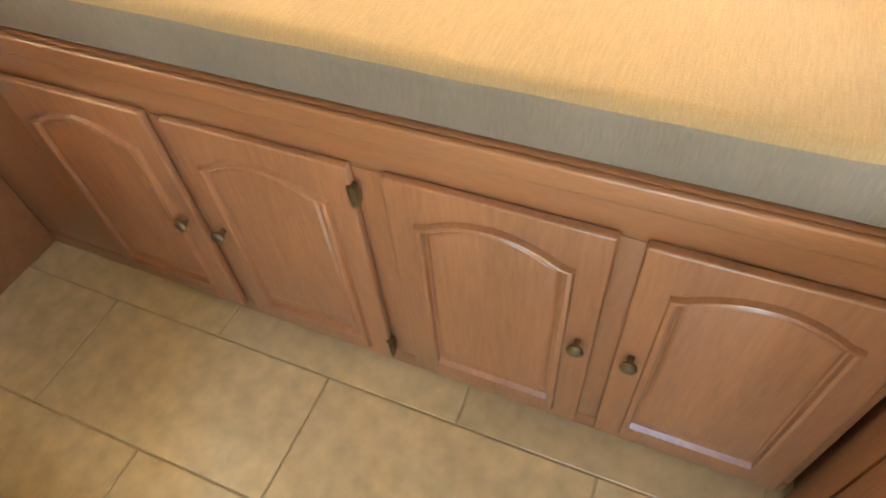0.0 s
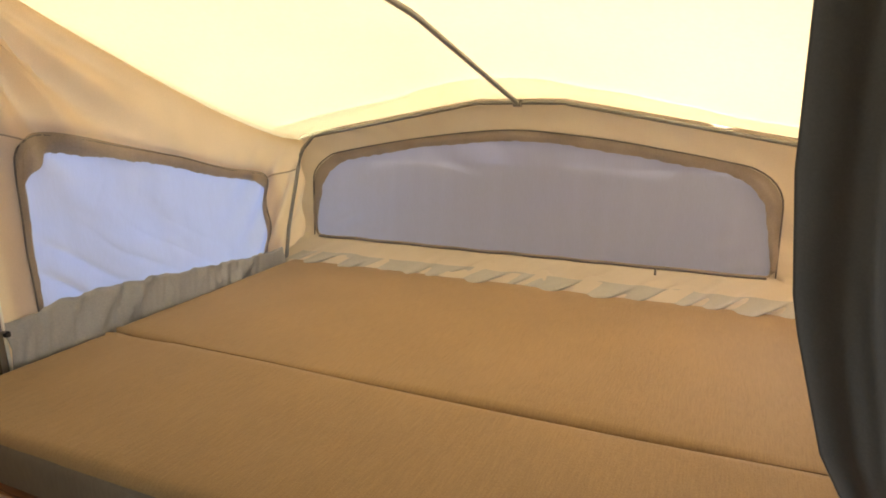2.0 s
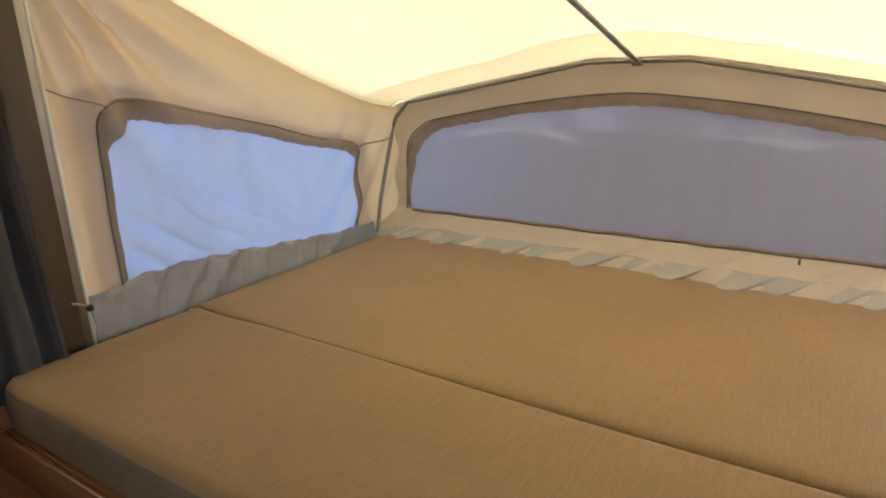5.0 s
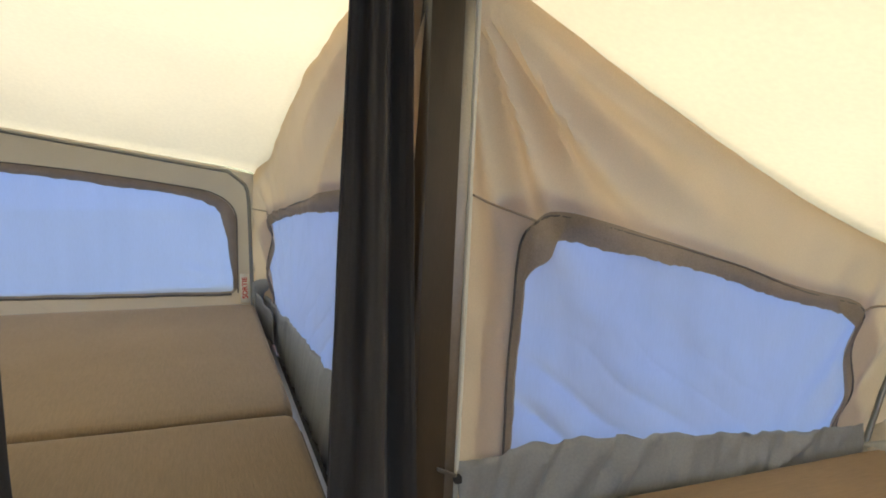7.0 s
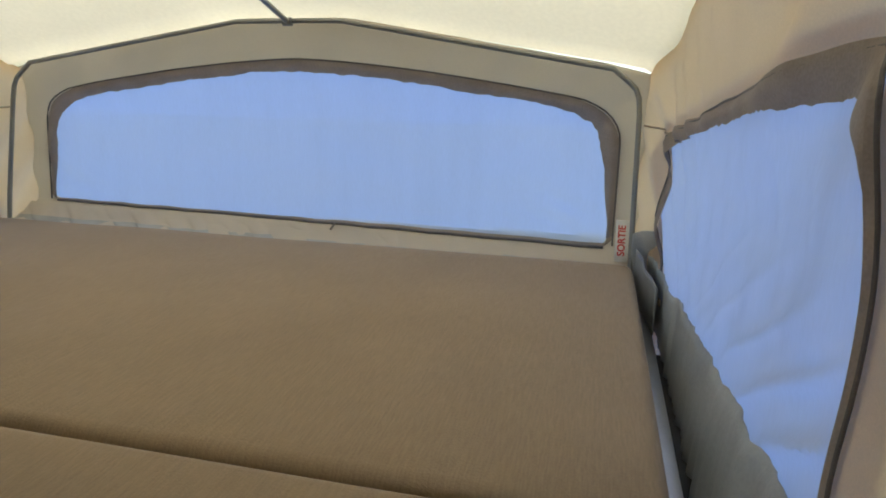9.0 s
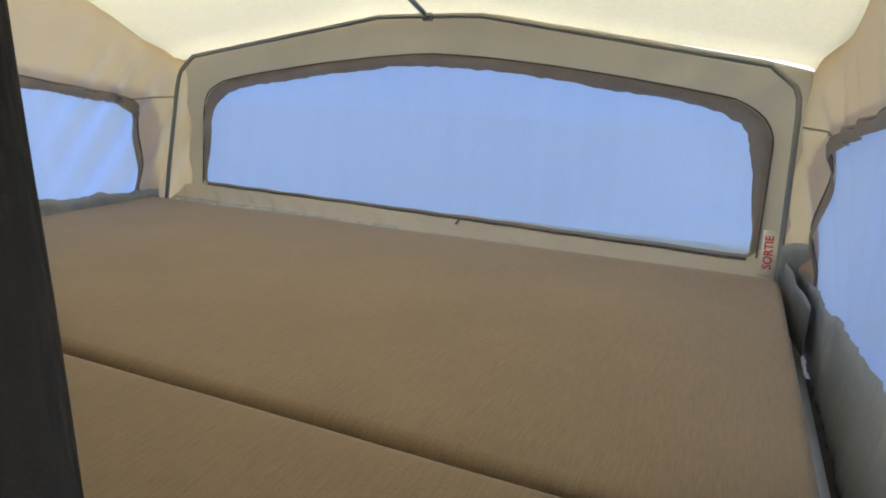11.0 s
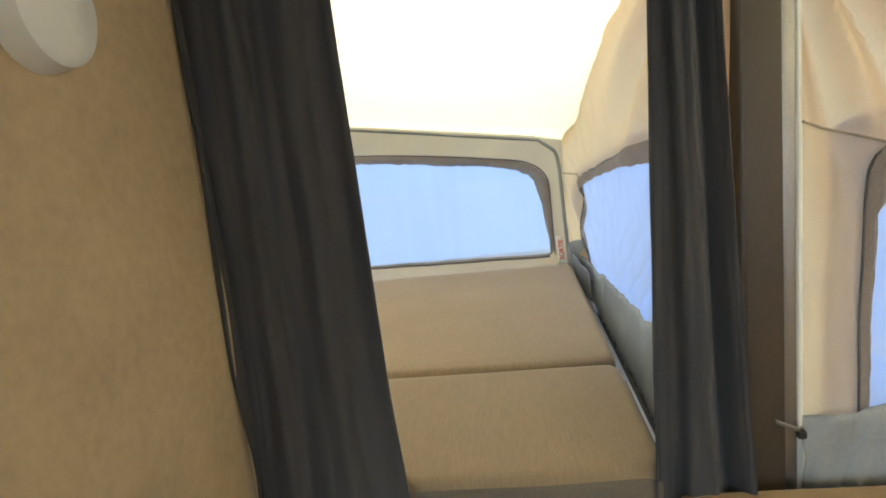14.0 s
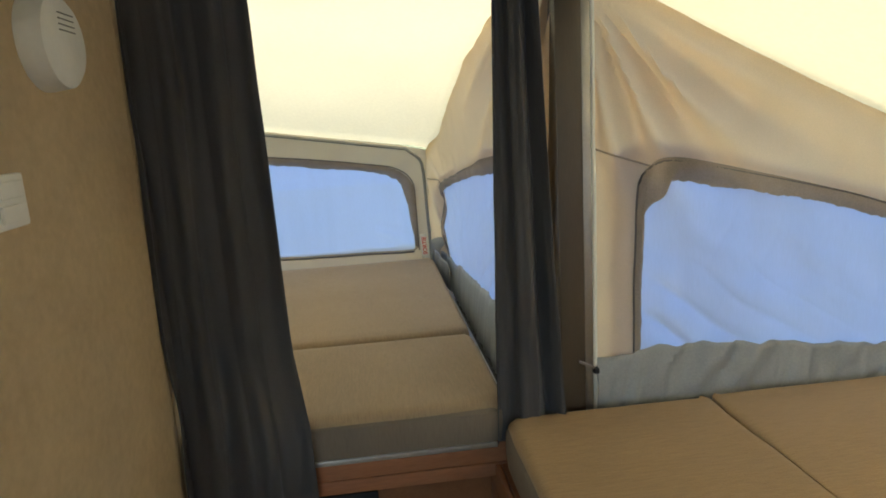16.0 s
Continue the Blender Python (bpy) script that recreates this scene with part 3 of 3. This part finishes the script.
        hol = rounded([(a0, 0.86), (a0 + 0.012, 1.338), (a0 + 0.10 * k, 1.352), (a0 + 0.45 * k, 1.282 + 0.3 * dz), (a0 + 0.78 * k, 1.200 + 0.8 * dz), (a1 - 0.005, 1.168 + 0.7 * dz), (a1, 1.10 + 0.5 * dz), (a1 - 0.03 * k, 0.86)], [0.005, 0.05, 0.06, 0.2, 0.2, 0.06, 0.05, 0.005])
        es = [(v, edge_z(v)) for v in np.linspace(0, vt, 16)]
        out = [(-0.004, 0.78)] + [(v, z + 0.008) for v, z in es[:-1]] + [(vend(z) + 0.008, z) for z in (zc + 0.013, 1.2, 1.05, 0.92, 0.86, 0.78)]
        solid(part("side_cloth", sheet(out, hol, pside, 34, 260), CANVAS, t, "tan canvas side wall with soft folds"), 0.0015)

        def pane_side(v, z, off=0.0):
            f = (v - a0) / k
            # sharp creases that run in from the post side, low down
            c1 = (z + 0.75 * (v - a0)) * 11 + 0.35 * noise.noise(Vector((v * 5, z * 5, 2)))
            crease = (1 - abs(2 * (c1 - math.floor(c1)) - 1)) ** 3
            w = 0.024 * crease * math.exp(-f * 4.5) * max(0.0, min(1.0, (1.16 - z) * 7)) + 0.006 * noise.noise(Vector((v * 6 + z * 3, z * 9, 6))) + 0.004 * noise.noise(Vector((v * 16 + z * 9, z * 15, 2)))
            c2 = (v - 0.55 * z) * 9 + 0.5 * noise.noise(Vector((v * 3, z * 3, 7)))
            w += 0.006 * (1 - abs(2 * (c2 - math.floor(c2)) - 1)) ** 5 * max(0.0, min(1.0, (z - 1.12) * 9)) * max(0.0, min(1.0, f * 4, 3 - 4 * f))
            w *= 1.0 if sgn > 0 else 0.05
            return pside(v, z, -0.008 + 0.8 * w * max(0.0, min(1.0, 12 * f, 4 - 4 * f)) * min(1.0, max(0.0, (1.34 - 0.25 * f - z) * 9)))
        part("window_pane", disc(hol, pane_side, 84, 300, grow=1.16), PANE, t, "frosted bluish vinyl side window")

        def foldside(p):
            q = max(0.0, min(1.0, (p.y - 1.05) / 0.12))
            q *= max(0.0, min(1.0, (p.x - a0 - 0.01) / 0.06))
            return 0.006 + 0.003 * noise.noise(Vector((p.x * 9, p.y * 30, 4))) + q * (0.014 + 0.020 * math.exp(-((p.x - a0) / (0.35 * k)) ** 2) + 0.005 * noise.noise(Vector((p.x * 16, p.y * 4, 1))) + 0.004 * noise.noise(Vector((p.x * 80, p.y * 20, 5))))
        part("window_binding", band(hol, pside, foldside, 0.012, n=320, off=0.004), TAPE, t, "taupe cloth binding round the side window")
        # turned-in cloth across the upper corners
        for cx, cz, reach, sd in ((a0 + 0.02, 1.338, 0.105, 1), (a1 - 0.006, 1.166 + 0.7 * dz, 0.078, 2)):
            arc = [p for p in resample(hol, 400) if math.hypot(p.x - cx, p.y - cz) < reach]
            b = bmesh.new()
            na = len(arc)
            cr = []
            for i, p in enumerate(arc):
                q = arc[0].lerp(arc[-1], i / (na - 1))
                q = q + (Vector((cx, cz)) - q) * (0.12 + 0.14 * noise.noise(Vector((i * 0.09, sd, near))))
                if (q - Vector((cx, cz))).length > (p - Vector((cx, cz))).length + 0.3:
                    q = p
                cr.append([b.verts.new(pside(*p.lerp(q, e), 0.008 + 0.002 * math.sin(math.pi * e))) for e in (0, 0.35, 0.7, 1)])
            for q, w in zip(cr, cr[1:]):
                for e in range(3):
                    b.faces.new((q[e], w[e], w[e + 1], q[e + 1]))
            part("corner_fold", b, TAPE, t, "folded taupe cloth in the window corner")
        hc = sum(hol, Vector((0, 0))) / len(hol)
        part("window_piping", tube([pside(p.x + 0.011 * (p.x - hc.x) / max(0.05, (p - hc).length), p.y + 0.011 * (p.y - hc.y) / max(0.05, (p - hc).length), 0.006) for p in resample(hol, 120)], 0.0022, 6, closed=True), ZIP, t, "dark piping round the side window")
        part("canvas_seam", tube([pside(v, z, 0.003) for v, z in zip(np.linspace(0.005, a0 + 0.03, 8), np.linspace(1.388, 1.345, 8))], 0.0022, 6), SEAM, t)
        part("canvas_seam", tube([pside(v, z, 0.003) for v, z in zip(np.linspace(a1 - 0.01, vt - 0.01, 8), np.linspace(1.158 + dz, 1.165 + dz, 8))], 0.0025, 6), SEAM, t)
        # loose grey flap along the foot
        b = bmesh.new()
        rows = []
        foot = 0.835 if un(0) < 0.05 and sgn > 0 else 0.785 if sgn > 0 else 0.752
        for j in range(9):
            f = j / 8
            row = []
            for i in range(281):
                v = (vb + 0.004) * i / 280
                ht = np.interp(v / vb, (0, 0.25, 0.7, 1), skirt) + 0.010 * noise.noise(Vector((v * 11, 2, 0))) + 0.006 * noise.noise(Vector((v * 32, 2, near)))
                z = ht + (foot - ht) * f
                n1 = noise.noise(Vector((v * 12 + 1.2 * f, 3, near)))
                w = 0.026 * math.tanh(2.6 * n1) * (0.35 + 0.65 * math.sin(math.pi * min(1, 0.2 + f))) + 0.010 * noise.noise(Vector((v * 30 + 2 * f, 9, f * 2)))
                w *= 1 - 0.85 * max(0.0, min(1.0, (v / vb - 0.75) / 0.2))
                pleat = 0.010 * noise.noise(Vector((v * 52 + 1.5 * f, 4, near))) * (0.3 + 0.7 * f)
                if un(0) > 0.05 and sgn > 0:
                    # the foot leans in to the seal beside the mattress
                    flare = max(0.0, 0.150 - uu(v) - 0.014) * f ** 0.6
                    row.append(b.verts.new(M(uu(v) + 0.014 + flare + max(-0.002, 0.45 * w) * (1 - 0.6 * f) + pleat, v, z)))
                else:
                    row.append(b.verts.new(M(uu(v) + sgn * (0.014 + 0.012 * f + max(-0.002, w) + pleat), v, z)))
            rows.append(row)
        for j in range(8):
            for i in range(280):
                b.faces.new((rows[j][i], rows[j][i + 1], rows[j + 1][i + 1], rows[j + 1][i]))
        solid(part("side_skirt", b, SKIRT, t, "loose grey vinyl flap along the foot"), 0.0015)
    return t


SKIRTPALE = mat("pale_vinyl_flap", (0.55, 0.55, 0.52), 0.42, 0.10, 8, 200, 0.12, trans=0.25)
tent("tent_end", lambda u, v, z: Vector((u, v, z)), 0.025, 1.672, 0.95, 1.085, 1.717, -0.039, (0.077, 1.572), 1.11,
     (0.096, 0.90), (0.12, 0.88), lambda v: 0.0 + 0.012 * v, lambda v: 1.76 - 0.07 * v, "tan and cream canvas tent end over the wide bunk", 1.252, 1.395, 0.924, 0.0, (0.952, 0.968, 0.920, 0.902), (0.42, 0.296, 0.188), 0.8, 0.0, 0.16)
tent("tent_end", lambda u, v, z: Vector((-v, -u, z)), 0.205, 2.03, 1.345, 1.45, 1.78, 0.10, (0.262, 1.965), 1.50,
     (0.335, 1.31), (0.33, 1.30), lambda v: 0.080 + 0.05 * v, lambda v: 2.12 - 0.04 * v, "tan and cream canvas tent end over the second bunk", 1.312, 1.456, 0.930, 0.05, (0.968, 0.958, 0.938, 0.918), (0.75, 0.33, 0.115), 0.44, 0.022)


# ---------------------------------------------------------------- bunk platforms and mattresses
p = thing("bunk_platform", "wooden bunk board with aluminium edge under the wide mattress", "bunk", at=(0, 0, 0))
part("board", box((0.03, 0.045, 0.705), (1.76, 1.0, 0.75), 0.003), DARKWOOD, p)
part("edge_rail", box((0.018, 0.06, 0.70), (0.028, 0.99, 0.765), 0.002), ALU, p)
p = thing("bunk_platform", "wooden bunk board with aluminium edge and black seal", "bunk", at=(0, 0, 0))
part("board", box((-1.44, -2.13, 0.725), (0.046, -0.03, 0.755), 0.003), DARKWOOD, p)
part("bed_base", box((-1.35, -2.09, 0.756), (0.044, -0.199, 0.800), 0.003), DARKWOOD, p)
part("edge_rail", box((-1.33, -0.198, 0.756), (-0.005, -0.165, 0.806), 0.002), ALU, p, "bare aluminium side rail")
part("rubber_seal", box((-1.06, -0.164, 0.756), (-0.005, -0.136, 0.794), 0.005), BLACK, p, "black rubber seal")
part("front_trim", box((0.047, -0.84, 0.795), (0.053, -0.225, 0.805), 0.001), ALU, p, "thin bright metal edge")
# black block in place of the shadow line below the corner flap
part("flap_shade_block", box((-1.375, -0.205, 0.758), (-1.31, -0.128, 0.822), 0.004), BLACK, p, "black block for the shade under the corner flap")

b = bmesh.new()
rows = []
for j in range(7):
    rows.append([])
    for i in range(17):
        f, g = i / 16, j / 6
        dx = 0.006 * noise.noise(Vector((f * 3, g * 2, 4))) + 0.035 * f * f
        rows[-1].append(b.verts.new((-1.362 + dx, -0.208 + 0.085 * f, 0.826 + (0.140 + 0.012 * math.sin(3 * f)) * (1 - g))))
for j in range(6):
    for i in range(16):
        b.faces.new((rows[j][i], rows[j][i + 1], rows[j + 1][i + 1], rows[j + 1][i]))
solid(part("corner_flap", b, SKIRT, p, "grey vinyl corner flap"), 0.002)
# the flap goes on along the side, over the rail's far end
b = bmesh.new()
rows = []
for j in range(9):
    rows.append([])
    for i in range(25):
        f, g = i / 24, j / 8
        bow = 0.003 * noise.noise(Vector((f * 5, g * 2, 9)))
        rows[-1].append(b.verts.new((-1.364 + 0.252 * f, -0.196 + 0.030 * f + bow, 0.812 + (0.118 - 0.020 * f + 0.004 * math.sin(9 * f)) * (1 - g))))
for j in range(8):
    for i in range(24):
        b.faces.new((rows[j][i], rows[j][i + 1], rows[j + 1][i + 1], rows[j + 1][i]))
solid(part("side_flap", b, DARKSKIRT, p, "dark grey vinyl flap over the end of the rail"), 0.002)

m = thing("mattress", "tan ribbed upholstered two-part bunk mattress over the cabinets", "mattress")
part("front_cushion", cushion((0.045, -0.208, CABZ + 0.004), (1.715, 0.232, ZM), seed=1, tight=(None, 0.232)), MATTRESS, m)
part("back_cushion", cushion((0.045, 0.2325, CABZ + 0.004), (1.715, 0.985, ZM + 0.002), seed=2, tight=(0.2325, None)), MATTRESS, m)
part("side_panel", side_band((0.045, -0.208, CABZ + 0.004), (1.715, 0.232, ZM - 0.004), "-y", 0.40), SHADED_SIDE, m, "side panel of tan cloth, darkened for shade")
m = thing("mattress", "tan ribbed upholstered two-part mattress on the second bunk", "mattress")
part("front_cushion", cushion((-0.3985, -2.07, 0.802), (0.046, -0.2, 0.893), seed=3), MATTRESS_B, m)
part("back_cushion", cushion((-1.352, -2.07, 0.802), (-0.401, -0.2, 0.896), seed=4), MATTRESS_B, m)
part("side_panel", side_band((-0.3985, -2.07, 0.802), (0.046, -0.2, 0.889), "+x", 0.38), SHADED_SIDE, m, "side panel of tan cloth, darkened for shade")


# ---------------------------------------------------------------- cabinets
def cathedral(x0, x1, z0, z1, rise):
    """The arched outline of a raised panel."""
    n = 14
    pts = [(x0, z0), (x1, z0)]
    for i in range(n + 1):
        f = i / n
        x = x1 + (x0 - x1) * f
        q = 2 * f - 1
        z = z1 - rise * (abs(q) / 0.9) ** 2 if abs(q) < 0.9 else z1 - rise
        pts.append((x, z))
    return pts


def cabinet_door(cab, w, h, x, z, y, knob_left, hinges=False):
    """A raised-panel door with an arched field; its front faces -y."""
    st = 0.058
    d = part("door", box((x, y, z), (x + w, y + 0.018, z + h), 0.005, 3), OAK, cab, "reddish oak door with an arched raised panel")
    field = cathedral(x + st, x + w - st, z + st, z + h - st * 0.9, 0.040)
    # rolled bead round a raised field
    b = bmesh.new()
    loop = [Vector((q[0], q[1])) for q in field]
    c = sum(loop, Vector((0, 0))) / len(loop)
    n = len(loop)
    rings = []
    for s, yy in ((1.075, 0.0005), (1.050, -0.0105), (1.0, -0.0125), (0.955, -0.0100), (0.935, -0.0008), (0.905, -0.0006), (0.845, -0.0064), (0.83, -0.0068)):
        rings.append([b.verts.new((c.x + (q.x - c.x) * s, y + yy, c.y + (q.y - c.y) * s)) for q in loop])
    for q, r in zip(rings, rings[1:]):
        for i in range(n):
            b.faces.new((q[i], q[(i + 1) % n], r[(i + 1) % n], r[i]))
    b.faces.new(rings[-1])
    part("raised_panel", b, OAK, d)
    kx = x + 0.026 if knob_left else x + w - 0.026
    kz = z + h * 0.53
    b = bmesh.new()
    prof = [(0.006, 0.0), (0.005, -0.008), (0.006, -0.014), (0.014, -0.018), (0.016, -0.023), (0.013, -0.028), (0.004, -0.031)]
    rr = [[b.verts.new((kx + r * math.cos(k * math.pi / 7), y + q, kz + r * math.sin(k * math.pi / 7))) for k in range(14)] for r, q in prof]
    for q, r in zip(rr, rr[1:]):
        for k in range(14):
            b.faces.new((q[k], q[(k + 1) % 14], r[(k + 1) % 14], r[k]))
    b.faces.new(rr[-1])
    part("knob", b, KNOB, d, "dark brass knob")
    if hinges:
        hx = x + w if knob_left else x
        for hz in (z + h - 0.06, z + 0.06):
            b = box((hx - 0.006, y - 0.004, hz - 0.022), (hx + 0.010, y + 0.012, hz + 0.022), 0.002)
            tube([(hx + 0.002, y - 0.005, hz - 0.024), (hx + 0.002, y - 0.005, hz + 0.024)], 0.004, 8, b)
            part("hinge", b, KNOB, d, "dark brass hinge")
    return d


YF = -0.217   # cabinet front


def cabinet(x0, x1, doors, words):
    c = thing("cabinet", words, "cabinet")
    part("body", box((x0, YF + 0.022, 0.0), (x1, -0.006, CABZ - 0.012), 0.002), OAK, c)
    part("top_rail", box((x0, YF, 0.640), (x1, YF + 0.020, CABZ), 0.002), OAKH, c)
    part("top_lip", box((x0, YF - 0.013, CABZ - 0.040), (x1, YF - 0.0005, CABZ), 0.005, 3), OAKH, c, "darker oak edge strip under the mattress")
    part("bottom_rail", box((x0, YF, 0.0), (x1, YF + 0.020, 0.052), 0.002), OAKH, c)
    stiles = [(x0, doors[0][0] + 0.012)] + [(a[1] - 0.012, bb[0] + 0.012) for a, bb in zip(doors, doors[1:])] + [(doors[-1][1] - 0.012, x1)]
    for a, bb in stiles:
        if bb - a > 0.01:
            part("stile", box((a, YF, 0.053), (bb, YF + 0.020, 0.639), 0.002), OAK, c)
    for a, bb, left, hung in doors:
        cabinet_door(c, bb - a, 0.607, a, 0.044, YF - 0.019, left, hung)
    return c


cabinet(-0.095, 1.824, [(0.214, 0.578, False, False), (0.619, 0.986, True, True), (1.044, 1.409, False, False), (1.448, 1.802, True, False)],
        "reddish oak base cabinet with four arched raised-panel doors")

# side cabinet at a right angle
sc = thing("side_cabinet", "reddish oak cabinet with panelled doors in the corner", "cabinet")
part("body", box((1.848, -0.98, 0.0), (2.42, -0.012, 0.79), 0.003), OAK, sc)
part("top", box((1.830, -1.0, 0.792), (2.44, -0.012, 0.825), 0.006), OAKH, sc)
part("stile", box((1.830, -0.30, 0.0), (1.846, -0.225, 0.788), 0.003), OAK, sc)
for y1 in (-0.312, -0.66):
    part("door", box((1.824, y1 - 0.335, 0.042), (1.844, y1, 0.66), 0.005, 3), OAK, sc)
    part("raised_panel", box((1.816, y1 - 0.285, 0.095), (1.826, y1 - 0.05, 0.60), 0.006, 3), OAK, sc)

# second bunk's front panel
fp = thing("bunk_front_panel", "dark reddish wooden panel below the second mattress", "panel")
part("panel", box((-0.115, -0.845, 0.0), (-0.10, -0.19, 0.722), 0.002), OAKH, fp)
part("top_rail", box((0.004, -0.845, 0.757), (0.030, -0.222, 0.793), 0.002), OAKH, fp)
part("vent", box((-0.0995, -0.66, 0.41), (-0.091, -0.481, 0.637), 0.003), BLACK, fp, "black vent grille")
for k in range(8):
    part("slat", box((-0.0905, -0.65, 0.43 + k * 0.024), (-0.086, -0.49, 0.440 + k * 0.024), 0.001), GREYPL, fp)
so = thing("wall_socket", "white plastic socket plate on the wooden panel", "socket")
part("plate", box((-0.0995, -0.398, 0.44), (-0.093, -0.336, 0.556), 0.003), WHITE, so)
part("outlet", box((-0.0925, -0.385, 0.505), (-0.0905, -0.35, 0.54), 0.002), GREYPL, so)
part("outlet", box((-0.0925, -0.385, 0.455), (-0.0905, -0.35, 0.49), 0.002), GREYPL, so)

# ---------------------------------------------------------------- corner post
cp = thing("corner_post", "brown corner post with a grey metal edge strip", "post", kind="structure")
part("post", box((-0.045, -0.078, 0.757), (0.028, -0.026, CEIL - 0.002), 0.003), POSTWOOD, cp)
part("edge_strip", box((-0.03, -0.024, 0.757), (0.020, -0.006, CEIL - 0.002), 0.003), ALU_DULL, cp, "dull grey metal strip")
part("welt", tube([(0.012, 0.000, 0.82), (0.012, 0.001, 1.3), (0.012, 0.0, 1.74)], 0.0045, 8), WHITE, cp, "white piped canvas edge")
sn = thing("snap_tab", "grey strap tab with a black snap on the post", "strap")
b = box((0.030, -0.042, 0.934), (0.036, -0.008, 0.941), 0.002)
for v in b.verts:
    v.co.z += -0.50 * (v.co.y + 0.008)
part("strap", b, ALU_DULL, sn)
part("snap", box((0.026, -0.012, 0.926), (0.040, 0.000, 0.938), 0.003), BLACK, sn)

# ---------------------------------------------------------------- curtains
cu = thing("curtain", "charcoal curtain bunched against the corner post", "curtain", group="bunk curtains")
solid(part("cloth", drape([(0.052, -0.208), (0.058, -0.102)], 0.80, CEIL - 0.03, 0.033, 1.6, seed=2, n=220, gather=0.8, edge=lambda f, g: (1 - f) * (0.14 * (1 - g) - 0.14 * g) + f * (0.22 * g * g - 0.2 * (1 - g))), CURTAIN, cu), 0.002)
cu = thing("curtain", "charcoal curtain hanging beside the papered partition", "curtain", group="bunk curtains")
solid(part("cloth", drape([(0.09, -0.836), (0.04, -0.840), (-0.026, -0.624)], 0.730, 1.786, 0.021, 2.6, seed=5, n=160,
     edge=lambda f, g: 0.15 * (1 - f) * (1 - g) ** 0.6 - 0.06 * f * (1 - g), out=lambda f, g: -0.098 * min(1.0, 1.8 * f) * max(0, min(1, (g - 0.72) / 0.13))), CURTAIN, cu), 0.002)
cu = thing("curtain", "charcoal curtain drawn back at the end of the wide bunk", "curtain", group="bunk curtains")
solid(part("cloth", drape([(1.523, -0.03), (1.80, -0.045)], 0.760, CEIL - 0.03, 0.013, 3.5, seed=9,
     edge=lambda f, g: (1 - f) * float(np.interp(g, (0, 0.5, 0.63, 0.77, 0.81, 0.84, 0.90, 1), (0, 0.01, 0.06, 0.22, 0.31, 0.43, 0.66, 0.74)))), CURTAIN, cu), 0.002)

# ---------------------------------------------------------------- partition fittings
al = thing("gas_alarm", "round white plastic alarm on the papered partition", "alarm")
b = bmesh.new()
prof = [(0.062, 0.0), (0.062, 0.006), (0.058, 0.03), (0.050, 0.036), (0.0, 0.037)]
rr = [[b.verts.new((0.332 + r * math.cos(k * math.pi / 20), -0.85 + q, 1.592 + r * math.sin(k * math.pi / 20))) for k in range(40)] for r, q in prof[:-1]]
for q, r in zip(rr, rr[1:]):
    for k in range(40):
        b.faces.new((q[k], q[(k + 1) % 40], r[(k + 1) % 40], r[k]))
b.faces.new(rr[-1])
part("case", b, WHITE, al)
for k in range(4):
    part("slot", box((0.310, -0.8135, 1.604 + 0.007 * k), (0.354, -0.8125, 1.6055 + 0.007 * k), 0.0003), GREYPL, al)
sw = thing("switch_plate", "white plastic double switch plate on the partition", "switch")
part("plate", box((0.452, -0.8495, 1.375), (0.526, -0.840, 1.436), 0.004), WHITE, sw)
part("rocker", box((0.464, -0.8395, 1.409), (0.514, -0.835, 1.428), 0.002), WHITE, sw)
part("rocker", box((0.464, -0.8395, 1.383), (0.514, -0.835, 1.402), 0.002), WHITE, sw)

tr = part("trim_partition", box((0.030, -0.8915, 0.0), (0.054, -0.8485, CEIL - 0.002), 0.004), WALLP)
tagged(tr, "tan edge strip on the end of the partition", "trim", kind="structure")

# exit label
ex = thing("exit_label", "white and red exit label on the end canvas", "sign")
b = bmesh.new()
vs = [b.verts.new((-1.385 - 0.06 * w, -0.213 - 0.032 * u, 0.888 + 0.092 * w)) for u, w in ((0, 0), (1, 0), (1, 1), (0, 1))]
b.faces.new(vs)
solid(part("label", b, WHITE, ex), 0.001)
tx = bpy.data.curves.new("lettering", "FONT")
tx.body = "SORTIE"
tx.size = 0.025
tx.offset = 0.0006
tx.extrude = 0.0003
tx.align_x, tx.align_y = "CENTER", "CENTER"
tx.materials.append(RED)
to = new("lettering", tx)
to.parent = ex
up = Vector((-0.06, 0, 0.092)).normalized()
side = Vector((0, -1, 0))
face = up.cross(side)
to.matrix_local = Matrix.Translation(Vector((-1.415, -0.229, 0.934)) + 0.0015 * face) @ Matrix((up, side, face)).transposed().to_4x4()

# ---------------------------------------------------------------- floor tiles
tw, td = 0.633, 0.305
bm0 = box((0.0018, 0.0018, 0), (tw - 0.0018, td - 0.0018, 0.0045), 0.002, 1)
me0 = bpy.data.meshes.new("tile")
bm0.to_mesh(me0)
bm0.free()
me0.materials.append(TILE)
for j in range(7):
    y0 = -0.315 - td * j
    for i in range(-1, 6):
        x0 = 0.2177 + tw * i + (0.5 * tw if j % 2 else 0)
        if x0 + tw < 0.1 or x0 > 2.9:
            continue
        tl = new("tile", me0)
        tl.location = (x0, y0 - td, -0.0045)
        tl.parent = fl
for i in range(-1, 4):
    tl = new("tile", me0)
    tl.location = (0.2177 + tw * i + 0.5 * tw, -0.315, -0.0045)
    tl.parent = fl
